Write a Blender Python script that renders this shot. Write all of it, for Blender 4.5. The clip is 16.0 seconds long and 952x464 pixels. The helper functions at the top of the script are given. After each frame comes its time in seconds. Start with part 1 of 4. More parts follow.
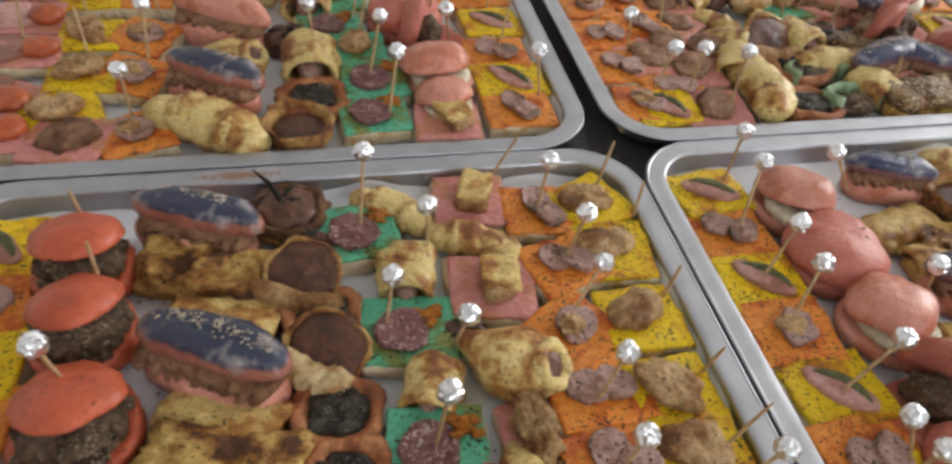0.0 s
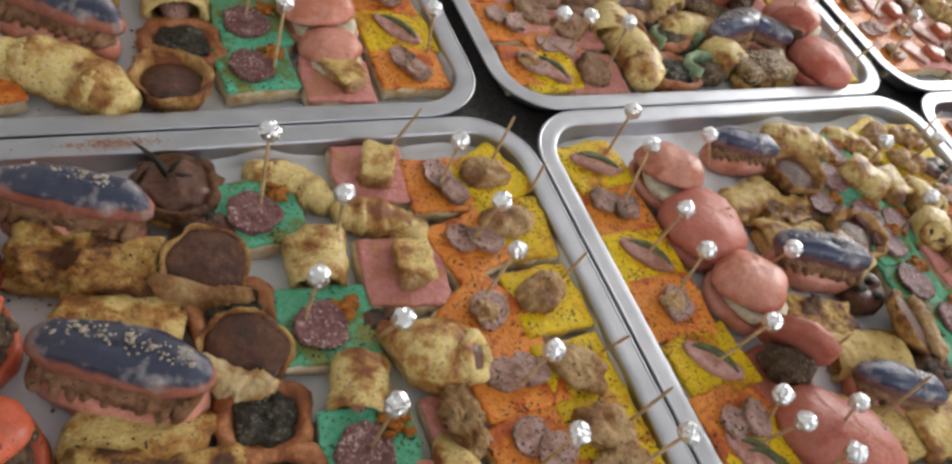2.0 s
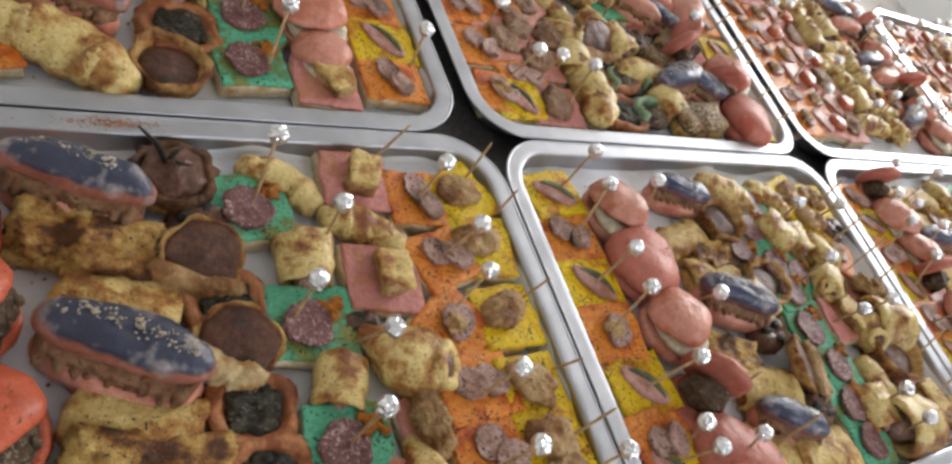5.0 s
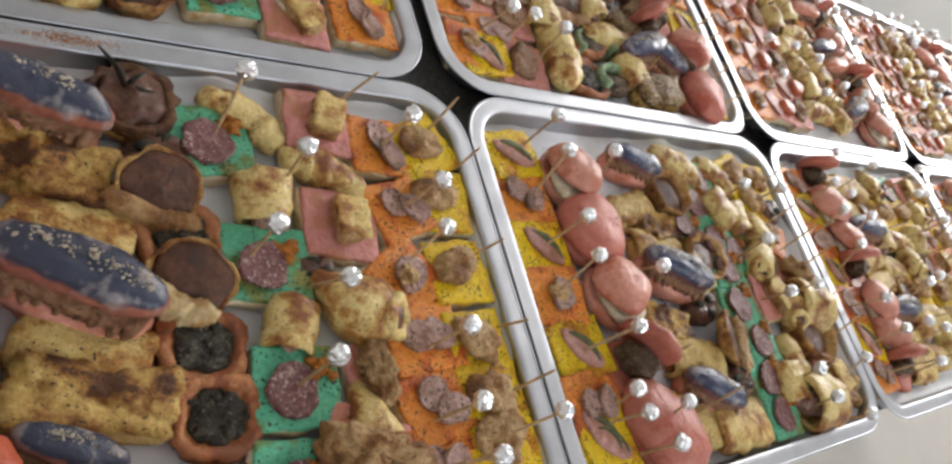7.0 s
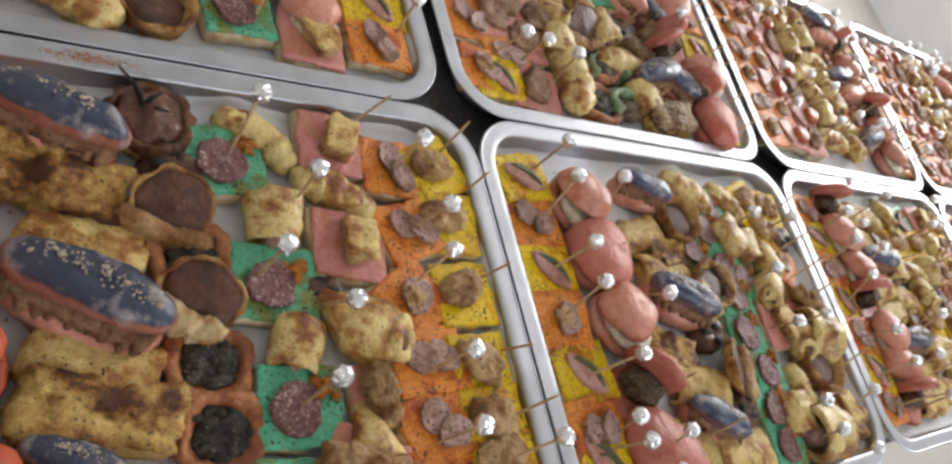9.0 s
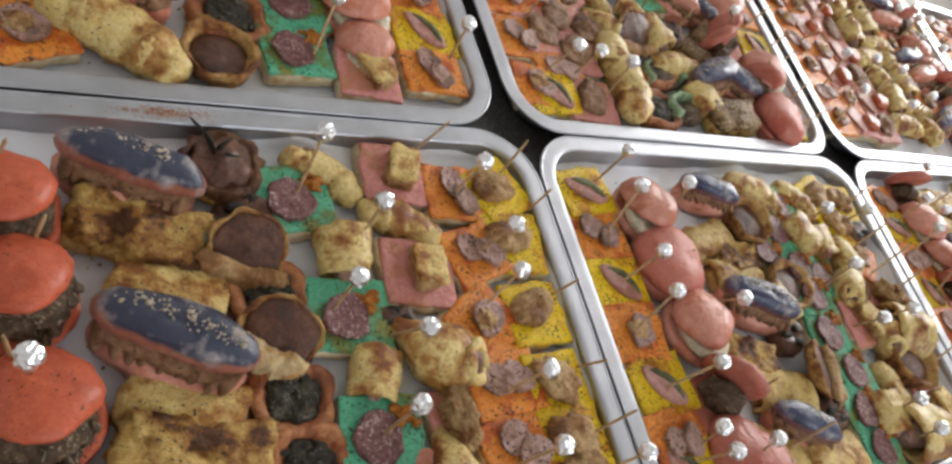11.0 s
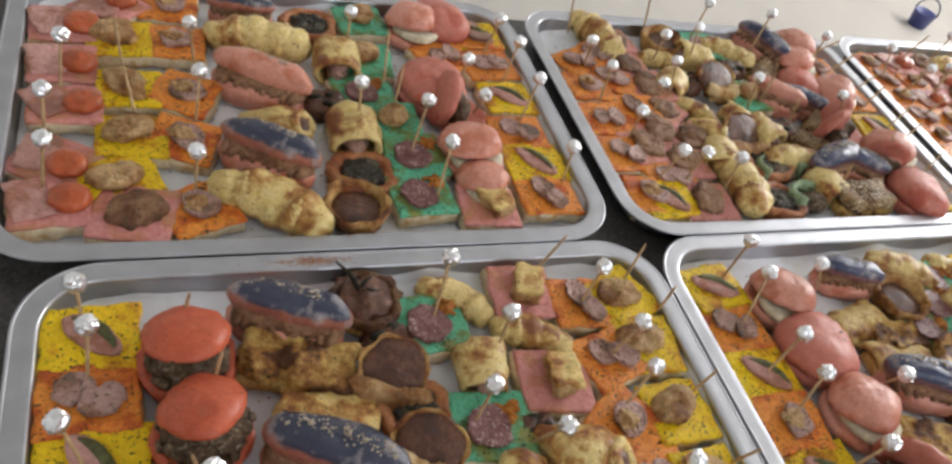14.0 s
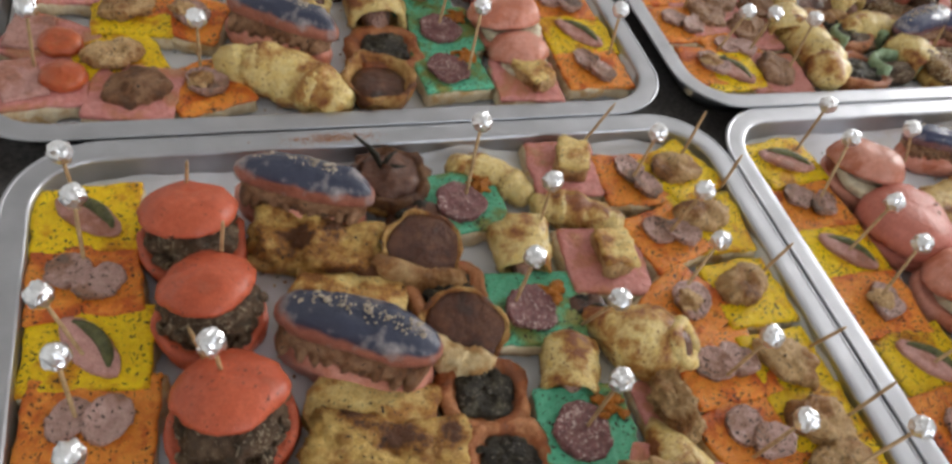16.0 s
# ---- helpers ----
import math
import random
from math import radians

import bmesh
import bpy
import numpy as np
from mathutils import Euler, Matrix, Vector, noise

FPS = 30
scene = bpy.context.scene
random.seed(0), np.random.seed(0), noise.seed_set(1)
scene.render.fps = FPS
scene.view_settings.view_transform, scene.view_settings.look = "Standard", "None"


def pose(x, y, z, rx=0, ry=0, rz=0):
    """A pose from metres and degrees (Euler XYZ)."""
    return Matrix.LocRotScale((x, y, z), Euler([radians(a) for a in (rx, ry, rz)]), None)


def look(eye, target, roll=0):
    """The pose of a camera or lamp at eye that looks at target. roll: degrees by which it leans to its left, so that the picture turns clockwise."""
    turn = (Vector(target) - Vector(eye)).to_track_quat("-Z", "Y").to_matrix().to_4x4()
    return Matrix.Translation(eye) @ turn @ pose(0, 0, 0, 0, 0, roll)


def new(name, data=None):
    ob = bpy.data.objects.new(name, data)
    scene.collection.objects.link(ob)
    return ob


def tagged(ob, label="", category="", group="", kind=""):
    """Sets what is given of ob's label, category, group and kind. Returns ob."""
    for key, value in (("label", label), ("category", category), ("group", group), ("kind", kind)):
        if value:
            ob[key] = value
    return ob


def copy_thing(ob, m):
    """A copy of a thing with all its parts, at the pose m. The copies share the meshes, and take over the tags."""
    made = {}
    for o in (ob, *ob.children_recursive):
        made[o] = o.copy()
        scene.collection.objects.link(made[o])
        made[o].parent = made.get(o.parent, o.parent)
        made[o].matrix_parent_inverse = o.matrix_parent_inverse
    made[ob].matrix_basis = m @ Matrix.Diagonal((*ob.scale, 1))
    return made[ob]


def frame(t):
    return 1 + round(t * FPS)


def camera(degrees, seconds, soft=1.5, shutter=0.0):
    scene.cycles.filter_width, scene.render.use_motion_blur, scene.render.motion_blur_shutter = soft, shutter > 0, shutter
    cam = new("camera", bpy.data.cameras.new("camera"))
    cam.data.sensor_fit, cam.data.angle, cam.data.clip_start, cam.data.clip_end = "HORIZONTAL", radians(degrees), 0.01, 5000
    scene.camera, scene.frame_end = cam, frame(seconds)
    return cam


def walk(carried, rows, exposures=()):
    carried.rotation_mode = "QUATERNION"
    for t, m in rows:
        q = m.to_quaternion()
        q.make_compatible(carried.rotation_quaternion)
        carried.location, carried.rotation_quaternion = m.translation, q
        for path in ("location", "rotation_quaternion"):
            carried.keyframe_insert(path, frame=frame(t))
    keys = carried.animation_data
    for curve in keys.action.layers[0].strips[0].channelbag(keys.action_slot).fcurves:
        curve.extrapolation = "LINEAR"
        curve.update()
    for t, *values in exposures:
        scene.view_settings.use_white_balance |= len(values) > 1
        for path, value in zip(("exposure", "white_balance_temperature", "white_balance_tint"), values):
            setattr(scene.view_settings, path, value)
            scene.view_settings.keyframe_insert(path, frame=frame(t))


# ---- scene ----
cam = camera(64.6, 16.0, soft=2.65, shutter=0.4)
PATH = [
    (0, (-0.266, -0.38, 0.373), (0.14, 0.98, -1.035), 7.2),
    (0.5, (-0.278, -0.359, 0.37), (0.304, 0.913, -1.059), 13.2),
    (1, (-0.307, -0.343, 0.384), (0.394, 0.797, -1.102), 18.0),
    (1.5, (-0.321, -0.324, 0.39), (0.486, 0.75, -1.092), 21.1),
    (2, (-0.327, -0.313, 0.396), (0.559, 0.672, -1.103), 26.7),
    (2.5, (-0.343, -0.304, 0.395), (0.571, 0.674, -1.091), 29.0),
    (3, (-0.36, -0.296, 0.401), (0.607, 0.623, -1.089), 33.2),
    (3.5, (-0.365, -0.3, 0.4), (0.634, 0.598, -1.081), 37.1),
    (3.7, (-0.368, -0.301, 0.401), (0.647, 0.602, -1.067), 36.5),
    (5.8, (-0.404, -0.294, 0.416), (0.808, 0.502, -0.96), 46.8),
    (6, (-0.405, -0.294, 0.415), (0.821, 0.478, -0.963), 48.7),
    (6.5, (-0.405, -0.289, 0.414), (0.858, 0.409, -0.971), 51.5),
    (7, (-0.407, -0.285, 0.415), (0.858, 0.393, -0.978), 53.0),
    (7.5, (-0.406, -0.284, 0.419), (0.862, 0.409, -0.964), 52.9),
    (8, (-0.405, -0.285, 0.422), (0.843, 0.432, -0.967), 53.6),
    (10.3, (-0.409, -0.276, 0.425), (0.763, 0.458, -1.02), 50.3),
    (10.5, (-0.409, -0.277, 0.425), (0.735, 0.474, -1.034), 48.5),
    (11, (-0.41, -0.276, 0.429), (0.687, 0.511, -1.046), 45.3),
    (11.5, (-0.411, -0.276, 0.432), (0.661, 0.528, -1.052), 43.7),
    (12, (-0.415, -0.278, 0.436), (0.603, 0.606, -1.041), 39.7),
    (12.5, (-0.416, -0.282, 0.438), (0.548, 0.7, -1.013), 35.2),
    (13, (-0.418, -0.292, 0.442), (0.51, 0.769, -0.977), 32.4),
    (13.5, (-0.416, -0.303, 0.442), (0.47, 0.808, -0.965), 27.3),
    (14, (-0.41, -0.317, 0.445), (0.345, 0.898, -0.953), 21.4),
    (14.5, (-0.401, -0.324, 0.432), (0.327, 0.896, -0.976), 19.4),
    (15, (-0.393, -0.319, 0.411), (0.309, 0.874, -1.032), 18.4),
    (15.5, (-0.389, -0.321, 0.396), (0.277, 0.859, -1.074), 18.0),
    (16, (-0.382, -0.322, 0.374), (0.235, 0.821, -1.147), 16.8),
]
walk(cam, [(t, look(eye, target, roll)) for t, eye, target, roll in PATH])



# ---- world and light ----
world = bpy.data.worlds.new("world")
scene.world = world
world.use_nodes = True
sky = world.node_tree.nodes.new("ShaderNodeTexSky")
sky.sky_type, sky.sun_disc = "NISHITA", False
sky.sun_elevation, sky.sun_rotation = radians(35), radians(60)
world.node_tree.links.new(sky.outputs[0], world.node_tree.nodes["Background"].inputs[0])
world.node_tree.nodes["Background"].inputs[1].default_value = 0.1


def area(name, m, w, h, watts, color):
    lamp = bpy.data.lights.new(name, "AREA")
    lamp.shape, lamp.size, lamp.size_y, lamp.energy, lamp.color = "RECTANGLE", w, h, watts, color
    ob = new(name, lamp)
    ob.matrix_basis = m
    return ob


# daylight in the opening of the east window, facing into the room
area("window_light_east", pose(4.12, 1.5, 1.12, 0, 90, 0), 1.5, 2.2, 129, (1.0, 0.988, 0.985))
# added fill lamp, facing into the room from an assumed south opening
area("fill_light_south", pose(1.6, -3.02, 1.35, 90, 0, 0), 3.0, 1.2, 48, (0.93, 0.97, 1.03))


# ---- materials ----
def food(name, base, var, stain=None, stain_at=0.6, speck=None, speck_at=0.68, rough=0.5, bump=0.35, big=45.0, fine=260.0, coat=0.0, sss=0.0, mottle=0.55, grain=0.45):
    m = bpy.data.materials.new(name)
    m.use_nodes = True
    n, l = m.node_tree.nodes, m.node_tree.links
    p = n["Principled BSDF"]
    tc, oi = n.new("ShaderNodeTexCoord"), n.new("ShaderNodeObjectInfo")
    sh = n.new("ShaderNodeVectorMath")
    sh.operation = "ADD"
    mul = n.new("ShaderNodeMath")
    mul.operation = "MULTIPLY"
    mul.inputs[1].default_value = 3.7
    l.new(oi.outputs["Random"], mul.inputs[0])
    l.new(tc.outputs["Object"], sh.inputs[0])
    l.new(mul.outputs[0], sh.inputs[1])

    def tex(scale, detail=3.0, rough_tex=0.5):
        t = n.new("ShaderNodeTexNoise")
        t.inputs["Scale"].default_value, t.inputs["Detail"].default_value, t.inputs["Roughness"].default_value = scale, detail, rough_tex
        l.new(sh.outputs[0], t.inputs["Vector"])
        return t.outputs["Fac"]

    def ramp(fac, lo, hi):
        r = n.new("ShaderNodeMapRange")
        r.inputs["From Min"].default_value, r.inputs["From Max"].default_value = lo, hi
        l.new(fac, r.inputs["Value"])
        return r.outputs[0]

    def mix(fac, a, b):
        x = n.new("ShaderNodeMix")
        x.data_type = "RGBA"
        l.new(fac, x.inputs[0])
        for sock, v in ((x.inputs[6], a), (x.inputs[7], b)):
            if isinstance(v, tuple):
                sock.default_value = (*v, 1)
            else:
                l.new(v, sock)
        return x.outputs[2]

    nb, nf = tex(big, 9.0, 0.62), tex(fine, 5.0)
    col = mix(ramp(nf, 0.36, 0.64), base, var)
    mott = n.new("ShaderNodeMix")
    mott.data_type, mott.blend_type = "RGBA", "MULTIPLY"
    mott.inputs[0].default_value = mottle
    l.new(col, mott.inputs[6])
    nm = tex(115, 6.0, 0.6)
    shade = mix(ramp(nm, 0.36, 0.62), (0.42, 0.34, 0.27), (1.0, 1.0, 1.0))
    l.new(shade, mott.inputs[7])
    col = mott.outputs[2]
    if stain:
        tan = tuple(0.5 * s + 0.5 * v * w for s, v, w in zip(stain, var, (0.85, 0.62, 0.40)))
        col = mix(ramp(nb, stain_at - 0.12, stain_at - 0.03), col, tan)
        col = mix(ramp(nb, stain_at - 0.025, stain_at + 0.022), col, stain)
    grit = tex(1150, 4.0, 0.65)
    g = n.new("ShaderNodeMix")
    g.data_type, g.blend_type = "RGBA", "MULTIPLY"
    g.inputs[0].default_value = grain
    l.new(col, g.inputs[6])
    l.new(mix(ramp(grit, 0.38, 0.60), (0.66, 0.57, 0.49), (1.16, 1.14, 1.10)), g.inputs[7])
    col = g.outputs[2]
    if speck:
        dens = n.new("ShaderNodeMath")
        dens.operation = "MULTIPLY_ADD"
        l.new(tex(70, 2.0), dens.inputs[0])
        dens.inputs[1].default_value = 0.26
        l.new(tex(480, 2.5, 0.6), dens.inputs[2])
        col = mix(ramp(dens.outputs[0], speck_at + 0.066, speck_at + 0.100), col, speck)
    tone = n.new("ShaderNodeMix")
    tone.data_type, tone.blend_type = "RGBA", "MULTIPLY"
    tone.inputs[0].default_value = 1.0
    l.new(col, tone.inputs[6])
    l.new(mix(oi.outputs["Random"], (0.82, 0.80, 0.76), (1.0, 1.0, 1.0)), tone.inputs[7])
    l.new(tone.outputs[2], p.inputs["Base Color"])
    p.inputs["Specular IOR Level"].default_value = 0.32
    p.inputs["Roughness"].default_value = rough
    p.inputs["Coat Weight"].default_value = coat
    p.inputs["Coat Roughness"].default_value = 0.25
    if sss:
        p.inputs["Subsurface Weight"].default_value = sss
        p.inputs["Subsurface Radius"].default_value = (0.004, 0.002, 0.001)
    b = n.new("ShaderNodeBump")
    b.inputs["Strength"].default_value, b.inputs["Distance"].default_value = min(1.0, bump * 1.6), 0.003
    add = n.new("ShaderNodeMath")
    l.new(nf, add.inputs[0])
    l.new(nb, add.inputs[1])
    more = n.new("ShaderNodeMath")
    l.new(add.outputs[0], more.inputs[0])
    l.new(nm, more.inputs[1])
    rub = n.new("ShaderNodeMath")
    rub.operation = "MULTIPLY_ADD"
    l.new(grit, rub.inputs[0])
    rub.inputs[1].default_value = 0.35
    l.new(more.outputs[0], rub.inputs[2])
    l.new(rub.outputs[0], b.inputs["Height"])
    l.new(b.outputs[0], p.inputs["Normal"])
    return m


BLACK = (0.035, 0.020, 0.012)
BROWN = (0.16, 0.06, 0.02)
M = dict(
    crumb=food("bread_crumb", (0.86, 0.76, 0.56), (0.78, 0.63, 0.40), (0.60, 0.40, 0.18), 0.66, mottle=0.15, grain=0.3),
    yellow=food("yellow_spread", (0.97, 0.70, 0.008), (0.90, 0.58, 0.008), (0.55, 0.22, 0.01), 0.64, BLACK, 0.66, 0.5, 0.35, mottle=0.10, grain=0.25),
    orange=food("orange_spread", (0.98, 0.38, 0.055), (0.90, 0.27, 0.035), (0.55, 0.11, 0.02), 0.62, BLACK, 0.665, 0.45, 0.35, coat=0.1, mottle=0.2, grain=0.3),
    pink=food("pink_spread", (0.80, 0.37, 0.34), (0.70, 0.27, 0.25), (0.58, 0.30, 0.18), 0.61, None, 0.7, 0.45, 0.35, mottle=0.2),
    green=food("green_spread", (0.17, 0.62, 0.40), (0.11, 0.52, 0.31), (0.26, 0.27, 0.07), 0.60, BLACK, 0.68, 0.45, 0.35, mottle=0.15, grain=0.3),
    ham=food("cooked_ham", (0.70, 0.40, 0.36), (0.58, 0.30, 0.27), (0.36, 0.17, 0.13), 0.60, None, 0.7, 0.4, 0.4, coat=0.1, mottle=0.25),
    sausage=food("sausage_slice", (0.66, 0.45, 0.41), (0.56, 0.35, 0.31), (0.22, 0.15, 0.12), 0.61, BLACK, 0.66, 0.45, 0.5, coat=0.1, mottle=0.3),
    salami=food("salami", (0.26, 0.105, 0.105), (0.17, 0.065, 0.07), (0.40, 0.25, 0.24), 0.64, (0.50, 0.36, 0.34), 0.655, 0.5, big=150.0, coat=0.08, fine=420),
    pickle=food("pickle", (0.17, 0.18, 0.07), (0.09, 0.10, 0.035), None, 0.6, None, 0.7, 0.3),
    meat=food("roast_meat", (0.76, 0.53, 0.28), (0.60, 0.37, 0.16), (0.22, 0.10, 0.04), 0.61, BLACK, 0.70, 0.5, 0.9, mottle=0.35),
    brown=food("browned_slices", (0.44, 0.25, 0.14), (0.33, 0.18, 0.10), (0.15, 0.075, 0.04), 0.60, BLACK, 0.70, 0.5, 0.7, mottle=0.35),
    mince=food("dark_mince", (0.21, 0.14, 0.085), (0.12, 0.075, 0.045), (0.07, 0.05, 0.03), 0.58, (0.34, 0.27, 0.18), 0.66, 0.5, 0.9, big=120),
    tomato_bun=food("tomato_red_bun", (0.62, 0.135, 0.065), (0.56, 0.11, 0.05), (0.44, 0.10, 0.05), 0.66, BLACK, 0.72, 0.42, 0.15, coat=0.15, mottle=0.2),
    pink_bun=food("pink_bun", (0.78, 0.37, 0.29), (0.72, 0.31, 0.23), (0.56, 0.20, 0.13), 0.63, None, 0.7, 0.4, 0.2, coat=0.2, mottle=0.2),
    salmon=food("salmon_red_bun", (0.64, 0.225, 0.175), (0.58, 0.19, 0.14), (0.48, 0.11, 0.08), 0.64, None, 0.7, 0.5, 0.2, coat=0.1, mottle=0.2),
    egg=food("egg_white", (0.92, 0.87, 0.70), (0.88, 0.82, 0.62), None, 0.6, None, 0.7, 0.4),
    dough=food("baked_dough", (0.88, 0.72, 0.33), (0.82, 0.61, 0.21), (0.26, 0.085, 0.025), 0.600, (0.30, 0.12, 0.04), 0.69, 0.40, 0.4, big=46.0, coat=0.2, mottle=0.15, grain=0.3),
    toast=food("spiced_toast", (0.86, 0.62, 0.22), (0.70, 0.44, 0.12), (0.12, 0.045, 0.016), 0.565, BLACK, 0.70, 0.5, 0.6, mottle=0.35),
    toast_pale=food("pale_toast", (0.90, 0.71, 0.30), (0.82, 0.58, 0.20), (0.28, 0.11, 0.03), 0.62, BLACK, 0.71, 0.5, 0.5, mottle=0.25),
    tart=food("browned_tart_shell", (0.74, 0.48, 0.19), (0.62, 0.36, 0.12), (0.16, 0.055, 0.02), 0.56, None, 0.7, 0.5, 0.6, mottle=0.35),
    tart_fill=food("brown_tart_filling", (0.20, 0.085, 0.045), (0.13, 0.05, 0.028), (0.07, 0.032, 0.02), 0.6, None, 0.7, 0.35, 0.4, coat=0.3),
    tart_rim=food("burnt_tart_rim", (0.30, 0.15, 0.06), (0.20, 0.09, 0.04), (0.08, 0.035, 0.02), 0.56, None, 0.7, 0.5, 0.7),
    rind=food("orange_pastry", (0.68, 0.32, 0.15), (0.56, 0.22, 0.09), (0.26, 0.09, 0.04), 0.58, None, 0.7, 0.45, 0.4),
    olive=food("dark_olive_paste", (0.05, 0.042, 0.03), (0.03, 0.025, 0.02), (0.10, 0.09, 0.06), 0.6, (0.2, 0.18, 0.14), 0.68, 0.4, 0.8, big=150),
    cream=food("cream_cheese", (0.88, 0.72, 0.42), (0.76, 0.55, 0.27), (0.52, 0.30, 0.12), 0.62, None, 0.7, 0.5, 0.6, mottle=0.3),
    lip=food("tan_pastry_lip", (0.70, 0.48, 0.24), (0.56, 0.34, 0.15), (0.30, 0.15, 0.06), 0.60, None, 0.7, 0.5, 0.6, mottle=0.3),
    dab=food("orange_dab", (0.62, 0.24, 0.03), (0.52, 0.17, 0.02), None, 0.6, None, 0.7, 0.5, 0.8),
    tomato=food("cherry_tomato", (0.62, 0.115, 0.04), (0.55, 0.15, 0.05), (0.42, 0.08, 0.03), 0.6, None, 0.7, 0.3, 0.2, coat=0.3),
    flake=food("pale_flakes", (0.72, 0.66, 0.56), (0.6, 0.52, 0.42), None, 0.6, None, 0.7, 0.5),
    sesame=food("sesame_crust", (0.48, 0.32, 0.15), (0.30, 0.17, 0.07), (0.16, 0.08, 0.03), 0.55, (0.62, 0.5, 0.32), 0.6, 0.5, 0.9),
    wood=food("toothpick_wood", (0.66, 0.48, 0.27), (0.56, 0.38, 0.20), None, 0.6, None, 0.7, 0.6, 0.1),
    herb=food("dried_herb", (0.035, 0.03, 0.018), (0.02, 0.018, 0.01), None, 0.6, None, 0.7, 0.6),
    leaf=food("pale_green_wrap", (0.40, 0.56, 0.36), (0.30, 0.45, 0.27), None, 0.6, None, 0.7, 0.45),
)


def glaze(name, top, side, at):
    """A glazed bun: one colour above, another on its flanks, with a wavering border."""
    m = food(name, side, tuple(0.85 * c for c in side), None, 0.6, None, 0.7, 0.32, 0.25, coat=0.35)
    n, l = m.node_tree.nodes, m.node_tree.links
    p = n["Principled BSDF"]
    old = p.inputs["Base Color"].links[0].from_socket
    tc = n.new("ShaderNodeTexCoord")
    sep = n.new("ShaderNodeSeparateXYZ")
    l.new(tc.outputs["Generated"], sep.inputs[0])
    ns = n.new("ShaderNodeTexNoise")
    ns.inputs["Scale"].default_value = 90
    l.new(tc.outputs["Object"], ns.inputs["Vector"])
    a = n.new("ShaderNodeMath")
    a.operation = "MULTIPLY_ADD"
    l.new(ns.outputs["Fac"], a.inputs[0])
    a.inputs[1].default_value = 0.5
    l.new(sep.outputs[2], a.inputs[2])
    r = n.new("ShaderNodeMapRange")
    l.new(a.outputs[0], r.inputs[0])
    r.inputs["From Min"].default_value, r.inputs["From Max"].default_value = at + 0.17, at + 0.33
    x = n.new("ShaderNodeMix")
    x.data_type = "RGBA"
    l.new(r.outputs[0], x.inputs[0])
    l.new(old, x.inputs[6])
    x.inputs[7].default_value = (*top, 1)
    pw = n.new("ShaderNodeTexNoise")
    pw.inputs["Scale"].default_value, pw.inputs["Detail"].default_value = 75, 9
    l.new(tc.outputs["Object"], pw.inputs["Vector"])
    pr = n.new("ShaderNodeMapRange")
    l.new(pw.outputs["Fac"], pr.inputs[0])
    pr.inputs["From Min"].default_value, pr.inputs["From Max"].default_value = 0.56, 0.74
    y = n.new("ShaderNodeMix")
    y.data_type = "RGBA"
    l.new(pr.outputs[0], y.inputs[0])
    l.new(x.outputs[2], y.inputs[6])
    y.inputs[7].default_value = (0.42, 0.37, 0.36, 1)
    l.new(y.outputs[2], p.inputs["Base Color"])
    return m


M["glaze"] = glaze("blue_glazed_bun", (0.036, 0.042, 0.075), (0.56, 0.22, 0.16), 0.58)
M["glaze_all"] = glaze("dark_blue_glaze", (0.036, 0.045, 0.10), (0.30, 0.15, 0.16), 0.42)


def simple(name, color, rough, metal=0.0, var=0.12, scale=8.0, bump=0.1, stretch=(1, 1, 1), rough_var=0.1):
    m = bpy.data.materials.new(name)
    m.use_nodes = True
    n, l = m.node_tree.nodes, m.node_tree.links
    p = n["Principled BSDF"]
    tc, mp = n.new("ShaderNodeTexCoord"), n.new("ShaderNodeMapping")
    mp.inputs["Scale"].default_value = stretch
    l.new(tc.outputs["Object"], mp.inputs[0])
    t = n.new("ShaderNodeTexNoise")
    t.inputs["Scale"].default_value, t.inputs["Detail"].default_value = scale, 6
    l.new(mp.outputs[0], t.inputs["Vector"])
    r = n.new("ShaderNodeValToRGB")
    r.color_ramp.elements[0].position, r.color_ramp.elements[1].position = 0.3, 0.7
    r.color_ramp.elements[0].color = (*[c * (1 - var) for c in color], 1)
    r.color_ramp.elements[1].color = (*[min(1, c * (1 + var)) for c in color], 1)
    l.new(t.outputs["Fac"], r.inputs[0])
    l.new(r.outputs[0], p.inputs["Base Color"])
    rr = n.new("ShaderNodeMapRange")
    rr.inputs["To Min"].default_value, rr.inputs["To Max"].default_value = max(0, rough - rough_var), rough + rough_var
    l.new(t.outputs["Fac"], rr.inputs[0])
    l.new(rr.outputs[0], p.inputs["Roughness"])
    p.inputs["Metallic"].default_value = metal
    b = n.new("ShaderNodeBump")
    b.inputs["Strength"].default_value, b.inputs["Distance"].default_value = bump, 0.001
    l.new(t.outputs["Fac"], b.inputs["Height"])
    l.new(b.outputs[0], p.inputs["Normal"])
    return m


ALU = simple("brushed_aluminium", (0.47, 0.48, 0.51), 0.40, 1.0, 0.10, 45, 0.10, (1, 1, 1), 0.08)
FOIL = simple("crumpled_foil", (0.84, 0.85, 0.87), 0.32, 1.0, 0.05, 300, 0.4)
PAPER = simple("baking_paper", (0.88, 0.91, 0.97), 0.5, 0.0, 0.05, 40, 0.5)


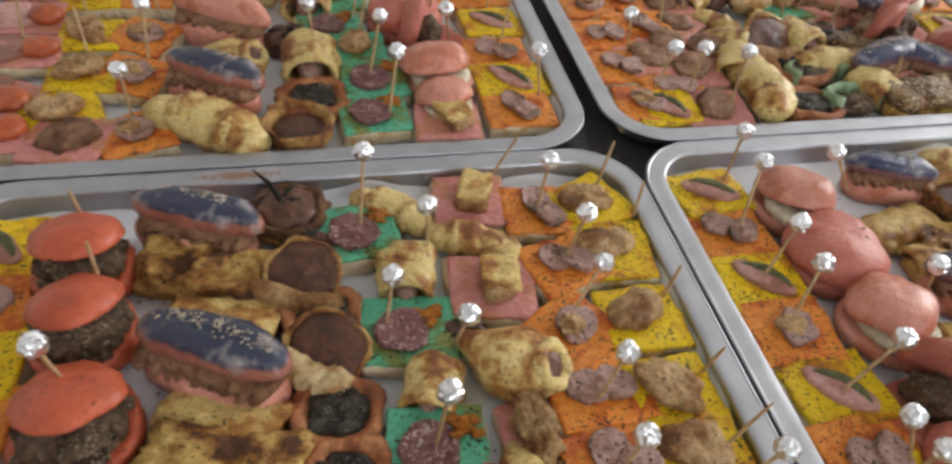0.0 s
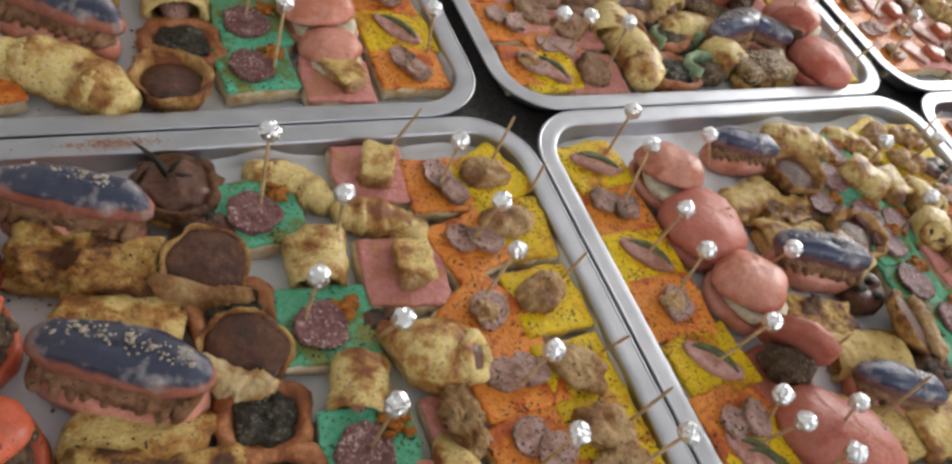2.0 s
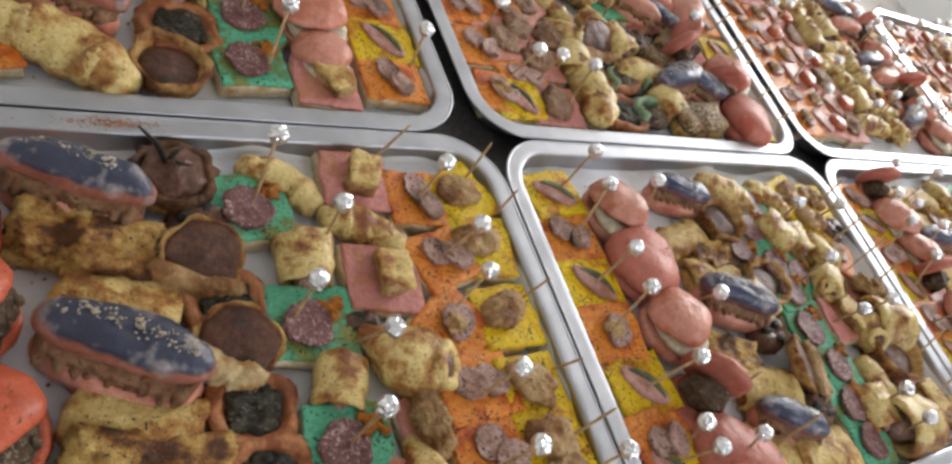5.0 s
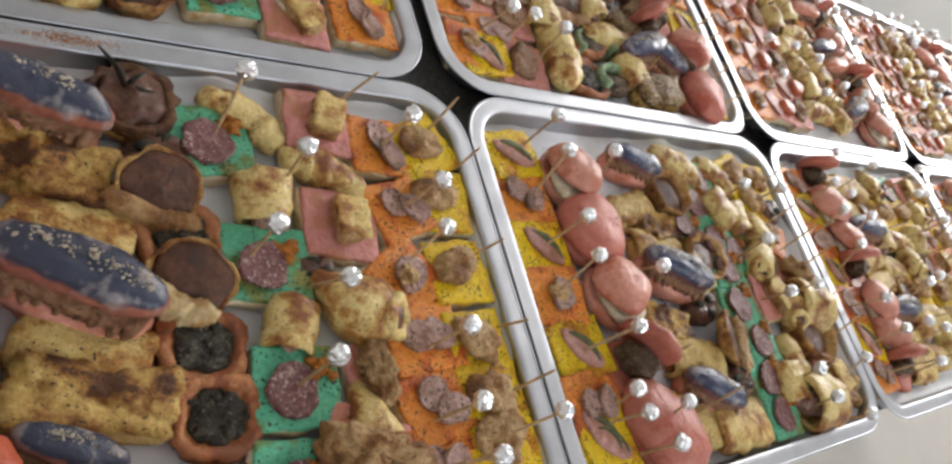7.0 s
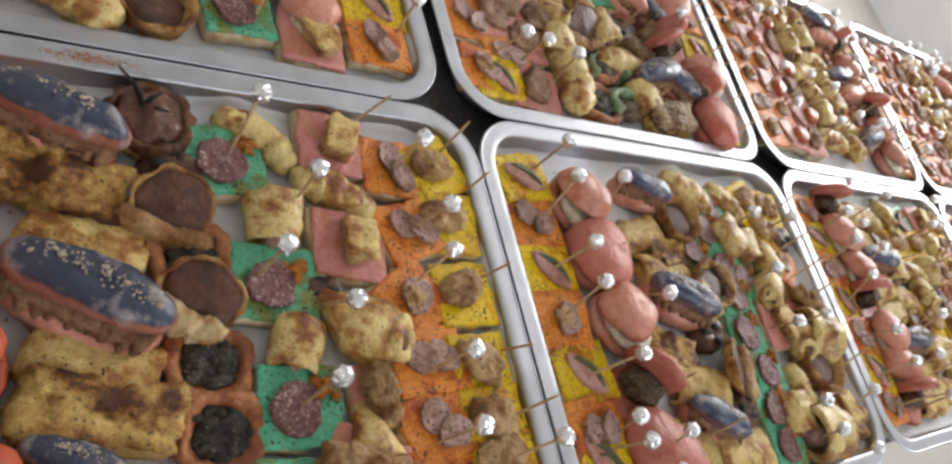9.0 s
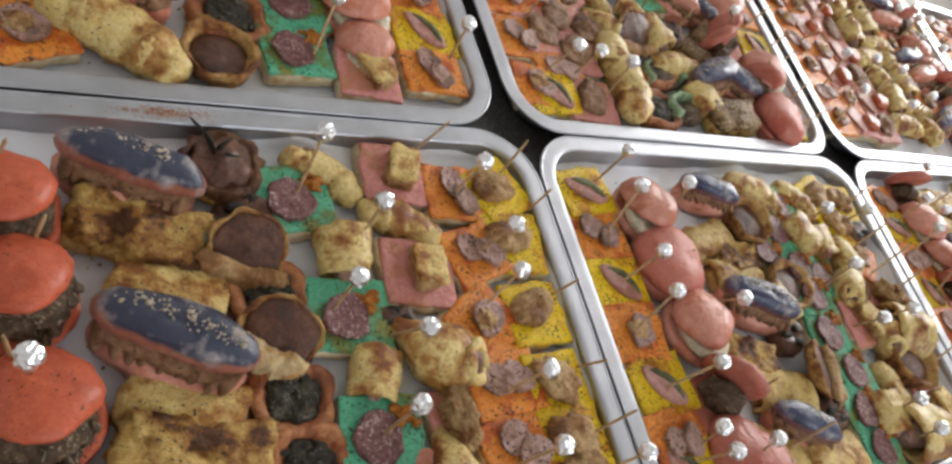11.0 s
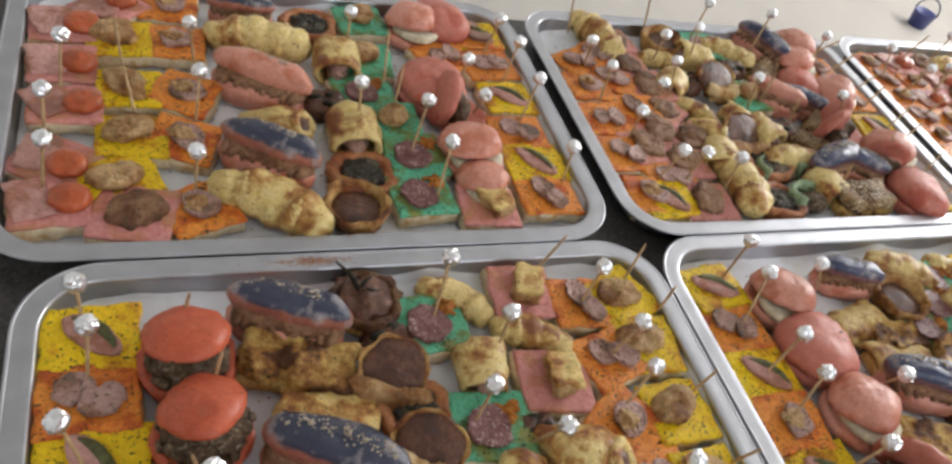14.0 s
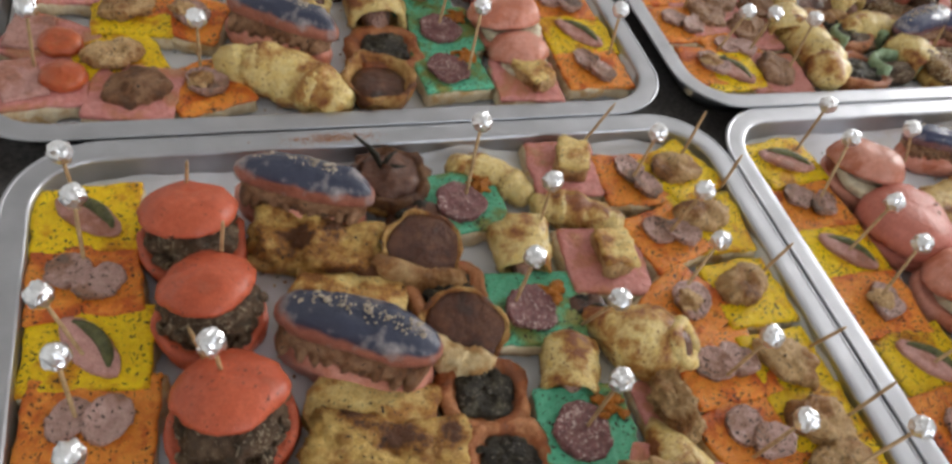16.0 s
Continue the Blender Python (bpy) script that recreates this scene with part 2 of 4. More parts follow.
def stained(m, color, scale, lo, hi):
    """Lays oily stains over a material's colour."""
    n, l = m.node_tree.nodes, m.node_tree.links
    p = n["Principled BSDF"]
    tc, t, r, x = n.new("ShaderNodeTexCoord"), n.new("ShaderNodeTexNoise"), n.new("ShaderNodeMapRange"), n.new("ShaderNodeMix")
    t.inputs["Scale"].default_value, t.inputs["Detail"].default_value = scale, 7
    l.new(tc.outputs["Object"], t.inputs["Vector"])
    l.new(t.outputs["Fac"], r.inputs[0])
    r.inputs["From Min"].default_value, r.inputs["From Max"].default_value = lo, hi
    x.data_type = "RGBA"
    l.new(r.outputs[0], x.inputs[0])
    l.new(p.inputs["Base Color"].links[0].from_socket, x.inputs[6])
    x.inputs[7].default_value = (*color, 1)
    l.new(x.outputs[2], p.inputs["Base Color"])


stained(PAPER, (0.64, 0.60, 0.48), 20, 0.57, 0.76)
GRANITE = simple("dark_granite", (0.05, 0.045, 0.042), 0.35, 0.0, 0.7, 260, 0.1)
TILE = simple("pale_floor_tile", (0.44, 0.41, 0.37), 0.35, 0.0, 0.06, 5, 0.05)
PLASTER = simple("pale_plaster", (0.82, 0.82, 0.81), 0.8, 0.0, 0.04, 4, 0.2)
FRAME_PAINT = simple("white_window_paint", (0.75, 0.75, 0.74), 0.4, 0.0, 0.03, 10, 0.05)
STEEL_LEG = simple("steel_leg", (0.4, 0.4, 0.41), 0.35, 1.0, 0.05, 20, 0.05)


# ---- mesh helpers ----
def mesh(name, vf, mat, smooth=True):
    v, f = vf
    me = bpy.data.meshes.new(name)
    me.from_pydata([tuple(float(c) for c in p) for p in v], [], f)
    me.materials.append(mat)
    if smooth:
        me.polygons.foreach_set("use_smooth", [True] * len(me.polygons))
    me.update()
    return me


def part(name, vf, mat, parent, label="", m=None, smooth=True):
    ob = new(name, vf if isinstance(vf, bpy.types.Mesh) else mesh(name, vf, mat, smooth))
    ob.parent = parent
    if m is not None:
        ob.matrix_basis = m
    return tagged(ob, label)


def lumpy(v, amp, freq, seed):
    """Pushes points about by smooth noise, most of it outwards."""
    if not amp:
        return v
    off = Vector((seed * 3.17, seed * 1.71, seed * 0.93))
    out = np.array(v, float)
    c = out.mean(axis=0)
    for i, p in enumerate(v):
        q = Vector(p) * freq + off
        d = Vector(p) - Vector(c)
        d.normalize()
        k = amp * (noise.noise(q) + 0.50 * noise.noise(q * 2.6) + 0.28 * noise.noise(q * 6.1))
        s = noise.noise_vector(q * 0.8) * (amp * 0.5)
        out[i] += np.array(d) * k + np.array(s)
    return out


def blob(rx, ry, rz, amp=0.0, freq=60, seed=0, e=1.0, ez=1.0, low=1.0, nu=30, nv=16, arc=360):
    """A lumpy superellipsoid; low: how much of its lower half is kept before it is cut flat."""
    v, f = [], []
    sg = lambda a, p: math.copysign(abs(a) ** p, a)
    for j in range(nv + 1):
        t = -math.pi / 2 + math.pi * j / nv
        for i in range(nu):
            a = radians(arc) * i / nu
            v.append((rx * sg(math.cos(t), ez) * sg(math.cos(a), e), ry * sg(math.cos(t), ez) * sg(math.sin(a), e), max(rz * sg(math.sin(t), ez), -rz * low)))
    for j in range(nv):
        for i in range(nu):
            f.append((j * nu + i, j * nu + (i + 1) % nu, (j + 1) * nu + (i + 1) % nu, (j + 1) * nu + i))
    return lumpy(np.array(v), amp, freq, seed), f


def slab(w, d, h, r, amp=0.0, freq=60, seed=0, n=9, nz=3):
    """A rounded box that stands on z = 0."""
    half = np.array((w, d, h)) / 2
    r = min(r, half.min() * 0.98)
    ids, v, f = {}, [], []

    def ax(k, num, hw):
        inner = hw - r
        if k == 0:
            return -hw
        if k == num:
            return hw
        if num < 3:
            return 0.0
        return -inner + 2 * inner * (k - 1) / (num - 2)

    def vid(i, j, k):
        if (i, j, k) not in ids:
            p = np.array((ax(i, n, half[0]), ax(j, n, half[1]), ax(k, nz, half[2])))
            core = np.clip(p, -(half - r), half - r)
            dd = p - core
            ln = np.linalg.norm(dd)
            if ln > 1e-9:
                p = core + dd * (r / ln)
            ids[(i, j, k)] = len(v)
            v.append(p)
        return ids[(i, j, k)]

    for i in range(n):
        for j in range(n):
            f.append((vid(i, j, nz), vid(i + 1, j, nz), vid(i + 1, j + 1, nz), vid(i, j + 1, nz)))
            f.append((vid(i, j, 0), vid(i, j + 1, 0), vid(i + 1, j + 1, 0), vid(i + 1, j, 0)))
        for k in range(nz):
            f.append((vid(i, 0, k), vid(i + 1, 0, k), vid(i + 1, 0, k + 1), vid(i, 0, k + 1)))
            f.append((vid(i, n, k), vid(i, n, k + 1), vid(i + 1, n, k + 1), vid(i + 1, n, k)))
            f.append((vid(0, i, k), vid(0, i, k + 1), vid(0, i + 1, k + 1), vid(0, i + 1, k)))
            f.append((vid(n, i, k), vid(n, i + 1, k), vid(n, i + 1, k + 1), vid(n, i, k + 1)))
    out = lumpy(np.array(v), amp, freq, seed)
    return out + np.array((0, 0, h / 2)), f


def moved(vf, m):
    return np.array([m @ Vector(p) for p in vf[0]]), vf[1]


def joined(*many):
    v, f, k = [], [], 0
    for a, b in many:
        v.append(np.array(a))
        f += [tuple(i + k for i in q) for q in b]
        k += len(a)
    return np.concatenate(v), f


def lathe(profile, nu=30, amp=0.0, freq=60, seed=0, sy=1.0, power=1.0):
    """A turned, lumpy form from (radius, z) points; power below 1 squares it off."""
    v, f = [], []
    sg = lambda a: math.copysign(abs(a) ** power, a)
    for rr, z in profile:
        for i in range(nu):
            a = 2 * math.pi * i / nu
            v.append((rr * sg(math.cos(a)), rr * sy * sg(math.sin(a)), z))
    for j in range(len(profile) - 1):
        for i in range(nu):
            f.append((j * nu + i, j * nu + (i + 1) % nu, (j + 1) * nu + (i + 1) % nu, (j + 1) * nu + i))
    f.append(tuple(reversed(range(nu))))
    f.append(tuple((len(profile) - 1) * nu + i for i in range(nu)))
    return lumpy(np.array(v), amp, freq, seed), f


def tube(points, radii, nu=14, amp=0.0, freq=60, seed=0, flat=1.0):
    """A lumpy tube along points in a level plane, with a radius at each."""
    v, f = [], []
    pts = [Vector(p) for p in points]
    for i, p in enumerate(pts):
        d = (pts[min(i + 1, len(pts) - 1)] - pts[max(i - 1, 0)]).normalized()
        up = Vector((0, 0, 1)) if abs(d.z) < 0.9 else Vector((0, 1, 0))
        side = d.cross(up).normalized()
        up = side.cross(d)
        for k in range(nu):
            a = 2 * math.pi * k / nu
            v.append(p + side * (radii[i] * math.cos(a)) + up * (radii[i] * flat * math.sin(a)))
    for j in range(len(pts) - 1):
        for k in range(nu):
            f.append((j * nu + k, j * nu + (k + 1) % nu, (j + 1) * nu + (k + 1) % nu, (j + 1) * nu + k))
    f.append(tuple(reversed(range(nu))))
    f.append(tuple((len(pts) - 1) * nu + k for k in range(nu)))
    return lumpy(np.array([tuple(p) for p in v]), amp, freq, seed), f


def sheet(path, width, thick, n=10, amp=0.0, freq=60, seed=0):
    """A strip of dough with thickness that follows a path in the x-z plane and runs along y."""
    pts = [Vector((p[0], 0, p[1])) for p in path]
    v, f = [], []
    m = len(pts)
    for j in range(n + 1):
        y = width * (j / n - 0.5)
        for side in (0, 1):
            for i, p in enumerate(pts):
                d = (pts[min(i + 1, m - 1)] - pts[max(i - 1, 0)]).normalized()
                nor = Vector((-d.z, 0, d.x))
                edge = 0.35 if j in (0, n) else 1.0
                q = p + nor * (thick * edge * (0.5 if side else -0.5))
                v.append((q.x, y, q.z))
    row = 2 * m
    for j in range(n):
        for i in range(m - 1):
            a, b = j * row + i, (j + 1) * row + i
            f.append((a, a + 1, b + 1, b))
            a, b = a + m, b + m
            f.append((a, b, b + 1, a + 1))
        for i in (0, m - 1):
            a, b = j * row + i, (j + 1) * row + i
            f.append((a, b, b + m, a + m) if i == 0 else (a, a + m, b + m, b))
    for j in (0, n):
        for i in range(m - 1):
            a = j * row + i
            f.append((a, a + m, a + m + 1, a + 1) if j == 0 else (a, a + 1, a + m + 1, a + m))
    return lumpy(np.array(v), amp, freq, seed), f


# ---- the kinds of food ----
KINDS = {}


def kind(name, label, category, variants):
    """Builds the variants of a kind once; put() then copies them onto the trays."""
    def made(func):
        KINDS[name] = (func, label, category, variants, [])
        return func
    return made


def thing(name):
    ob = new(name)
    ob.empty_display_size = 0.01
    return ob


def base_square(ob, s, spread, w=0.052, d=0.044):
    rnd = random.Random(s)
    w, d = 1.08 * w * rnd.uniform(0.96, 1.05), 1.04 * d * rnd.uniform(0.95, 1.05)
    part("bread", slab(w, d, 0.0115, 0.0030, 0.0030, 70, s, 14, 4), M["crumb"], ob)
    part("spread", slab(w * 0.985, d * 0.985, 0.0036, 0.0016, 0.0019, 80, s + 5, 13), M[spread], ob, m=pose(0, 0, 0.0103))
    return 0.0136


def slice_disc(r, s, h=0.0042, sy=0.85):
    """A flat slice of sausage, slightly dished, with a raised skin at its edge."""
    return lathe([(r * 0.94, 0.0), (r, h * 0.35), (r * 1.01, h * 0.8), (r * 0.95, h), (r * 0.84, h * 0.88), (r * 0.5, h * 0.80), (r * 0.12, h * 0.84)], 34, 0.0024, 110, s, sy)


@kind("yellow_ham", "small bread rectangle with peppered yellow spread, ham and pickle", "canape", 5)
def _(ob, s):
    z = base_square(ob, s, "yellow")
    a = 34 + 9 * (s % 3)
    part("ham_slice", blob(0.0210, 0.0096, 0.0024, 0.0016, 90, s + 2, 1.15, 0.5, 1, 36, 10), M["ham"], ob, "oval pink ham slice", pose(0.0005, 0.0, z + 0.0014, 0, 0, -a))
    pts = [(0.0165 * t, 0.0055 - 0.0048 * t * t, 0) for t in (-1, -0.75, -0.45, -0.15, 0.15, 0.45, 0.75, 1)]
    part("pickle_slice", tube(pts, [0.0008, 0.0022, 0.0031, 0.0034, 0.0034, 0.0031, 0.0023, 0.0009], 12, 0.0009, 140, s, 0.55), M["pickle"], ob, "dark green pickle strip", pose(0.0008, 0.0, z + 0.0034, 2, 0, -a - 3))


@kind("orange_sausage", "small bread square with orange spread and two sausage slices", "canape", 6)
def _(ob, s):
    z = base_square(ob, s, "orange")
    a = radians(-62 + 28 * (s % 3))
    for k, r in ((1, 0.0118), (-1, 0.0110 + 0.0008 * (s % 2))):
        part("sausage_slice", slice_disc(r, s + k, 0.0042, 0.84), M["sausage"], ob, "", pose(k * 0.0080 * math.cos(a), k * 0.0080 * math.sin(a), z + 0.0004 + 0.0008 * (k > 0), 7 * k, 5, 30 * s))



@kind("orange_meat", "small bread square with orange spread and a browned sausage slice", "canape", 4)
def _(ob, s):
    z = base_square(ob, s, "orange", 0.047, 0.045)
    part("sausage_slice", slice_disc(0.0140, s, 0.0045), M["sausage"], ob, "", pose(0.002, 0.001, z + 0.0004, 4, 5, 30 * s))
    part("mushroom_topping", blob(0.0092, 0.0074, 0.0022, 0.0030, 260, s, 1, 1, 1, 34, 14), M["meat"], ob, "browned crumbly mushroom topping", pose(-0.002, 0.001, z + 0.0050))


@kind("yellow_meat", "small bread square with yellow spread and a piece of browned meat", "canape", 6)
def _(ob, s):
    z = base_square(ob, s, "yellow", 0.047, 0.046)
    part("meat_piece", blob(0.0190, 0.0124, 0.0066, 0.0036, 120, s, 0.95, 0.75, 0.5, 46, 22), M["meat"], ob, "browned lump of meat", pose(-0.003, 0.003, z + 0.0030, 0, 0, -50 + 24 * (s % 4)))


@kind("pink_meat", "square of pink-spread bread with a small meat roll on it", "canape", 4)
def _(ob, s):
    z = base_square(ob, s, "pink", 0.047, 0.045)
    m = pose(0.003, 0.001, z - 0.001, 0, 3, 62 + 14 * s)
    part("meat_roll", moved(slab(0.031, 0.020, 0.012, 0.0035, 0.0026, 110, s, 14), m), M["meat"], ob, "rolled slice of spiced meat")
    part("pastry_cover", moved(slab(0.0290, 0.0215, 0.0040, 0.0018, 0.0022, 110, s + 3, 14), m @ pose(0, 0, 0.0095)), M["toast_pale"], ob, "pale baked crust on top")


@kind("pink_brown", "pink-spread bread square with dark browned slices of meat", "canape", 3)
def _(ob, s):
    z = base_square(ob, s, "pink", 0.050, 0.047)
    part("meat_slice", blob(0.0200, 0.0150, 0.0044, 0.0034, 120, s, 0.9, 0.6, 0.6, 44, 18), M["brown"], ob, "dark browned meat slice", pose(0.001, 0.002, z + 0.0016, 3, -3, 35 * s))


@kind("pink_tomato", "pink-spread bread square with ham and half a cherry tomato", "canape", 3)
def _(ob, s):
    z = base_square(ob, s, "pink", 0.049, 0.044)
    part("ham_slice", slab(0.026, 0.034, 0.0035, 0.0016, 0.0018, 80, s), M["ham"], ob, "folded pink ham slice", pose(-0.012, 0.001, z, 2, 3, 10 * s))
    part("tomato_half", blob(0.0135, 0.0125, 0.0070, 0.0016, 70, s, 1, 0.8, 0.3), M["tomato"], ob, "shiny red cherry tomato half", pose(0.012, -0.002, z + 0.003))


@kind("green_salami", "green-spread bread square with a salami slice and an orange dab", "canape", 4)
def _(ob, s):
    z = base_square(ob, s, "green", 0.048, 0.046)
    part("salami_slice", slice_disc(0.0158, s, 0.0040, 0.95), M["salami"], ob, "dark red fat-speckled salami slice", pose(-0.004, -0.002, z + 0.0003, 3, 3, 20 * s))
    rnd = random.Random(s)
    bits = [moved(blob(rnd.uniform(0.002, 0.0042), rnd.uniform(0.0014, 0.0028), 0.0018, 0.0010, 260, k, nu=10, nv=6), pose(rnd.gauss(0, 0.0036), rnd.gauss(0, 0.0030), rnd.uniform(0, 0.0022), 0, 0, rnd.uniform(0, 180))) for k in range(16)]
    tagged(part("orange_dab", joined(*bits), M["dab"], ob, "grated orange topping", pose(0.013, 0.011, z + 0.0008)), kind="stuff")


@kind("green_meat", "green-spread bread square with a small browned meatball", "canape", 2)
def _(ob, s):
    z = base_square(ob, s, "green", 0.048, 0.046)
    part("meatball", blob(0.013, 0.012, 0.009, 0.0022, 100, s), M["meat"], ob, "browned meatball", pose(0.0, 0.0, z + 0.006))


def bun(ob, s, mat, fill, tilt, r=0.0265, high=0.016):
    meaty = fill == "mince"
    h = 0.0175 if meaty else 0.0125
    part("bottom_bun", lathe([(r * 0.82, 0.0), (r * 1.0, 0.004), (r * 1.07, h * 0.6), (r * 1.03, h), (r * 0.92, h * 1.05), (r * 0.5, h * 0.9)], 44, 0.0024, 60, s), M[mat], ob)
    if meaty:
        rnd = random.Random(s)
        lumps = [moved(blob(r * 0.82, r * 0.80, 0.0105, 0.0036, 130, s, 1, 0.6, 1, 44, 16), pose(0, 0, 0.0015))]
        for k in range(26):
            a = 2 * math.pi * k / 26
            q = r * rnd.uniform(0.68, 0.86)
            lumps.append(moved(blob(rnd.uniform(0.003, 0.0055), rnd.uniform(0.003, 0.005), rnd.uniform(0.003, 0.005), 0.0015, 220, k, nu=10, nv=7), pose(q * math.cos(a), q * math.sin(a), rnd.uniform(-0.006, 0.006))))
        tagged(part("filling", joined(*lumps), M[fill], ob, "dark crumbly minced meat filling", pose(0, -0.001, 0.0215)), kind="stuff")
    else:
        part("filling", blob(r * 0.84, r * 0.84, 0.0046, 0.0014, 90, s, 1, 0.5, 1, 40, 12), M[fill], ob, "white egg slice filling", pose(0.002, -0.0064, 0.0166, -4, 0, 0))
    k = 0.91 if meaty else 1.0
    high *= 0.76 if meaty else 1.0
    top = lathe([(r * 0.70 * k, 0.003), (r * 0.94 * k, 0.0008), (r * 1.0 * k, 0.0016), (r * 1.0 * k, high * 0.24), (r * 0.93 * k, high * 0.52), (r * 0.80 * k, high * 0.74), (r * 0.58 * k, high * 0.91), (r * 0.30 * k, high * 1.0), (r * 0.04, high * 1.02)], 48, 0.0028, 42, s + 9)
    part("top_bun", top, M[mat], ob, "", pose(0, 0.006 if meaty else 0.004, 0.0315 if meaty else 0.0175, -tilt, 4 - 3 * s, 0))


@kind("tomato_burger", "tomato-red mini bun stuffed with dark minced meat, lid tilted open", "mini burger", 3)
def _(ob, s):
    bun(ob, s, "tomato_bun", "mince", 11 + 4 * s, 0.0265, 0.015)


@kind("tomato_open", "salmon-red mini bun with dark filling, lid standing nearly upright", "mini burger", 2)
def _(ob, s):
    r = 0.0240
    part("bottom_bun", lathe([(r * 0.80, 0.0), (r * 1.0, 0.003), (r * 1.06, 0.008), (r * 1.0, 0.0125), (r * 0.90, 0.0125), (r * 0.5, 0.010)], 40, 0.0022, 60, s), M["salmon"], ob)
    part("filling", blob(r * 0.76, 0.0110, 0.0125, 0.0032, 150, s, 1, 0.8, 0.6, 44, 20), M["mince"], ob, "dark crumbly filling", pose(0, 0.0055, 0.0175))
    lid = lathe([(r * 0.80, 0.0), (r * 0.98, 0.0012), (r * 1.04, 0.0045), (r * 0.98, 0.0085), (r * 0.78, 0.0115), (r * 0.4, 0.0130), (r * 0.05, 0.0132)], 40, 0.0026, 50, s + 3)
    part("top_bun", lid, M["salmon"], ob, "", pose(0, 0.0150, 0.0260, -74, 0, 0))


@kind("red_bun", "smooth tomato-red mini bun, closed and flaked on top", "mini burger", 2)
def _(ob, s):
    r = 0.0290
    part("bottom_bun", lathe([(r * 0.80, 0.0), (r * 0.98, 0.004), (r * 1.02, 0.009), (r * 0.98, 0.0125), (r * 0.5, 0.012)], 44, 0.0022, 60, s), M["salmon"], ob)
    part("top_bun", lathe([(r * 0.90, 0.0), (r * 1.02, 0.002), (r * 1.05, 0.006), (r * 1.00, 0.0115), (r * 0.86, 0.0170), (r * 0.64, 0.0208), (r * 0.36, 0.0226), (r * 0.05, 0.0230)], 48, 0.0034, 36, s + 4), M["salmon"], ob, "", pose(0, 0, 0.0105, -3, 4, 0))
    flakes(ob, s, 0.0085, 0.0070, 0.0325, 22, x=0.012, y=0.001)


@kind("pink_bun", "pink mini bun with a white egg slice showing at its opening", "mini burger", 3)
def _(ob, s):
    bun(ob, s, "pink_bun", "egg", 14 + 5 * (s % 2), 0.0255, 0.018)


def flakes(ob, s, rx, ry, z, num, name="oat_topping", x=0.0, y=0.0):
    rnd = random.Random(s)
    bits = []
    for k in range(num):
        a = rnd.uniform(0, 6.28)
        q = math.sqrt(rnd.uniform(0, 1))
        big = rnd.random() < 0.10
        xx, yy = x + rx * q * math.cos(a), y + ry * q * math.sin(a)
        bits.append(moved(blob(rnd.uniform(0.0014, 0.0024) if big else rnd.uniform(0.0004, 0.0011), rnd.uniform(0.0010, 0.0016) if big else rnd.uniform(0.0003, 0.0008), 0.0005, 0, nu=7, nv=4),
                          pose(xx, yy, z - 0.004 * q * q, rnd.uniform(-20, 20), rnd.uniform(-20, 20), rnd.uniform(0, 180))))
    tagged(part(name, joined(*bits), M["flake"], ob, "scattered pale oat flakes"), kind="stuff")


def eclair(ob, s, top, fill):
    rnd = random.Random(s + 70)
    part("bottom_bun", blob(0.037, 0.0165, 0.0110, 0.0024, 60, s, 0.85, 0.55, 0.8, 40, 14), M["pink_bun"], ob, "", pose(0, -0.0025, 0.0090))
    part("filling", blob(0.0335, 0.0125, 0.0055, 0.0020, 150, s, 0.8, 0.6, 1, 50, 12), M[fill], ob, "", pose(0, -0.0020, 0.0195))
    for k in range(9):
        part("meat_slice", blob(0.0043, rnd.uniform(0.0128, 0.0142), rnd.uniform(0.0042, 0.0052), 0.0014, 190, s + k, 1, 0.8, 1, 14, 10), M[fill], ob, "",
             pose(-0.0300 + 0.0075 * k, -0.0034, 0.0190 + rnd.uniform(-0.0006, 0.0006), 0, rnd.uniform(-14, 14), rnd.uniform(-12, 12)))
    part("top_bun", blob(0.038, 0.0130, 0.0112, 0.0026, 60, s + 3, 0.85, 0.8, 0.4, 44, 20), M[top], ob, "top half with dark blue glaze" if top != "pink_bun" else "", pose(0, 0.0030, 0.0262, -8, 0, 0))
    flakes(ob, s, 0.030, 0.0075, 0.0378, 130, y=0.0050)


@kind("eclair", "long pink mini roll with dark blue glaze and meat filling", "mini eclair", 3)
def _(ob, s):
    eclair(ob, s, "glaze", "brown")


@kind("eclair_dark", "short roll with dark blue-violet glaze sprinkled with pale flakes", "mini eclair", 2)
def _(ob, s):
    eclair(ob, s, "glaze_all", "brown")


@kind("pink_eclair", "long pink mini roll split open over a meat filling", "mini eclair", 2)
def _(ob, s):
    eclair(ob, s, "pink_bun", "brown")


@kind("toast", "browned rectangular toast dusted with dark spice", "toast", 4)
def _(ob, s):
    part("upper_slice", slab(0.064, 0.031, 0.010, 0.004, 0.0060, 85, s, 22), M["toast"], ob, "", pose(0, 0, 0.007, 2, 1, 0))
    part("lower_slice", slab(0.062, 0.030, 0.009, 0.003, 0.0018, 70, s + 4, 12), M["toast_pale"], ob)


@kind("toast_pale", "folded pale yellow flatbread strip dusted with spice", "toast", 4)
def _(ob, s):
    k = [(-0.014, 0.003), (-0.0165, 0.008), (-0.013, 0.0135), (-0.004, 0.0155), (0.006, 0.0145), (0.014, 0.011), (0.018, 0.005)]
    v, f = sheet(k, 0.062, 0.005, 18, 0.0042, 75, s)
    part("folded_bread", moved((v, f), pose(0, 0, 0, 0, 0, 90)), M["toast_pale"], ob)
    part("filling", slab(0.058, 0.026, 0.010, 0.003, 0.0015, 80, s + 2, 10), M["toast"], ob, "spiced filling")


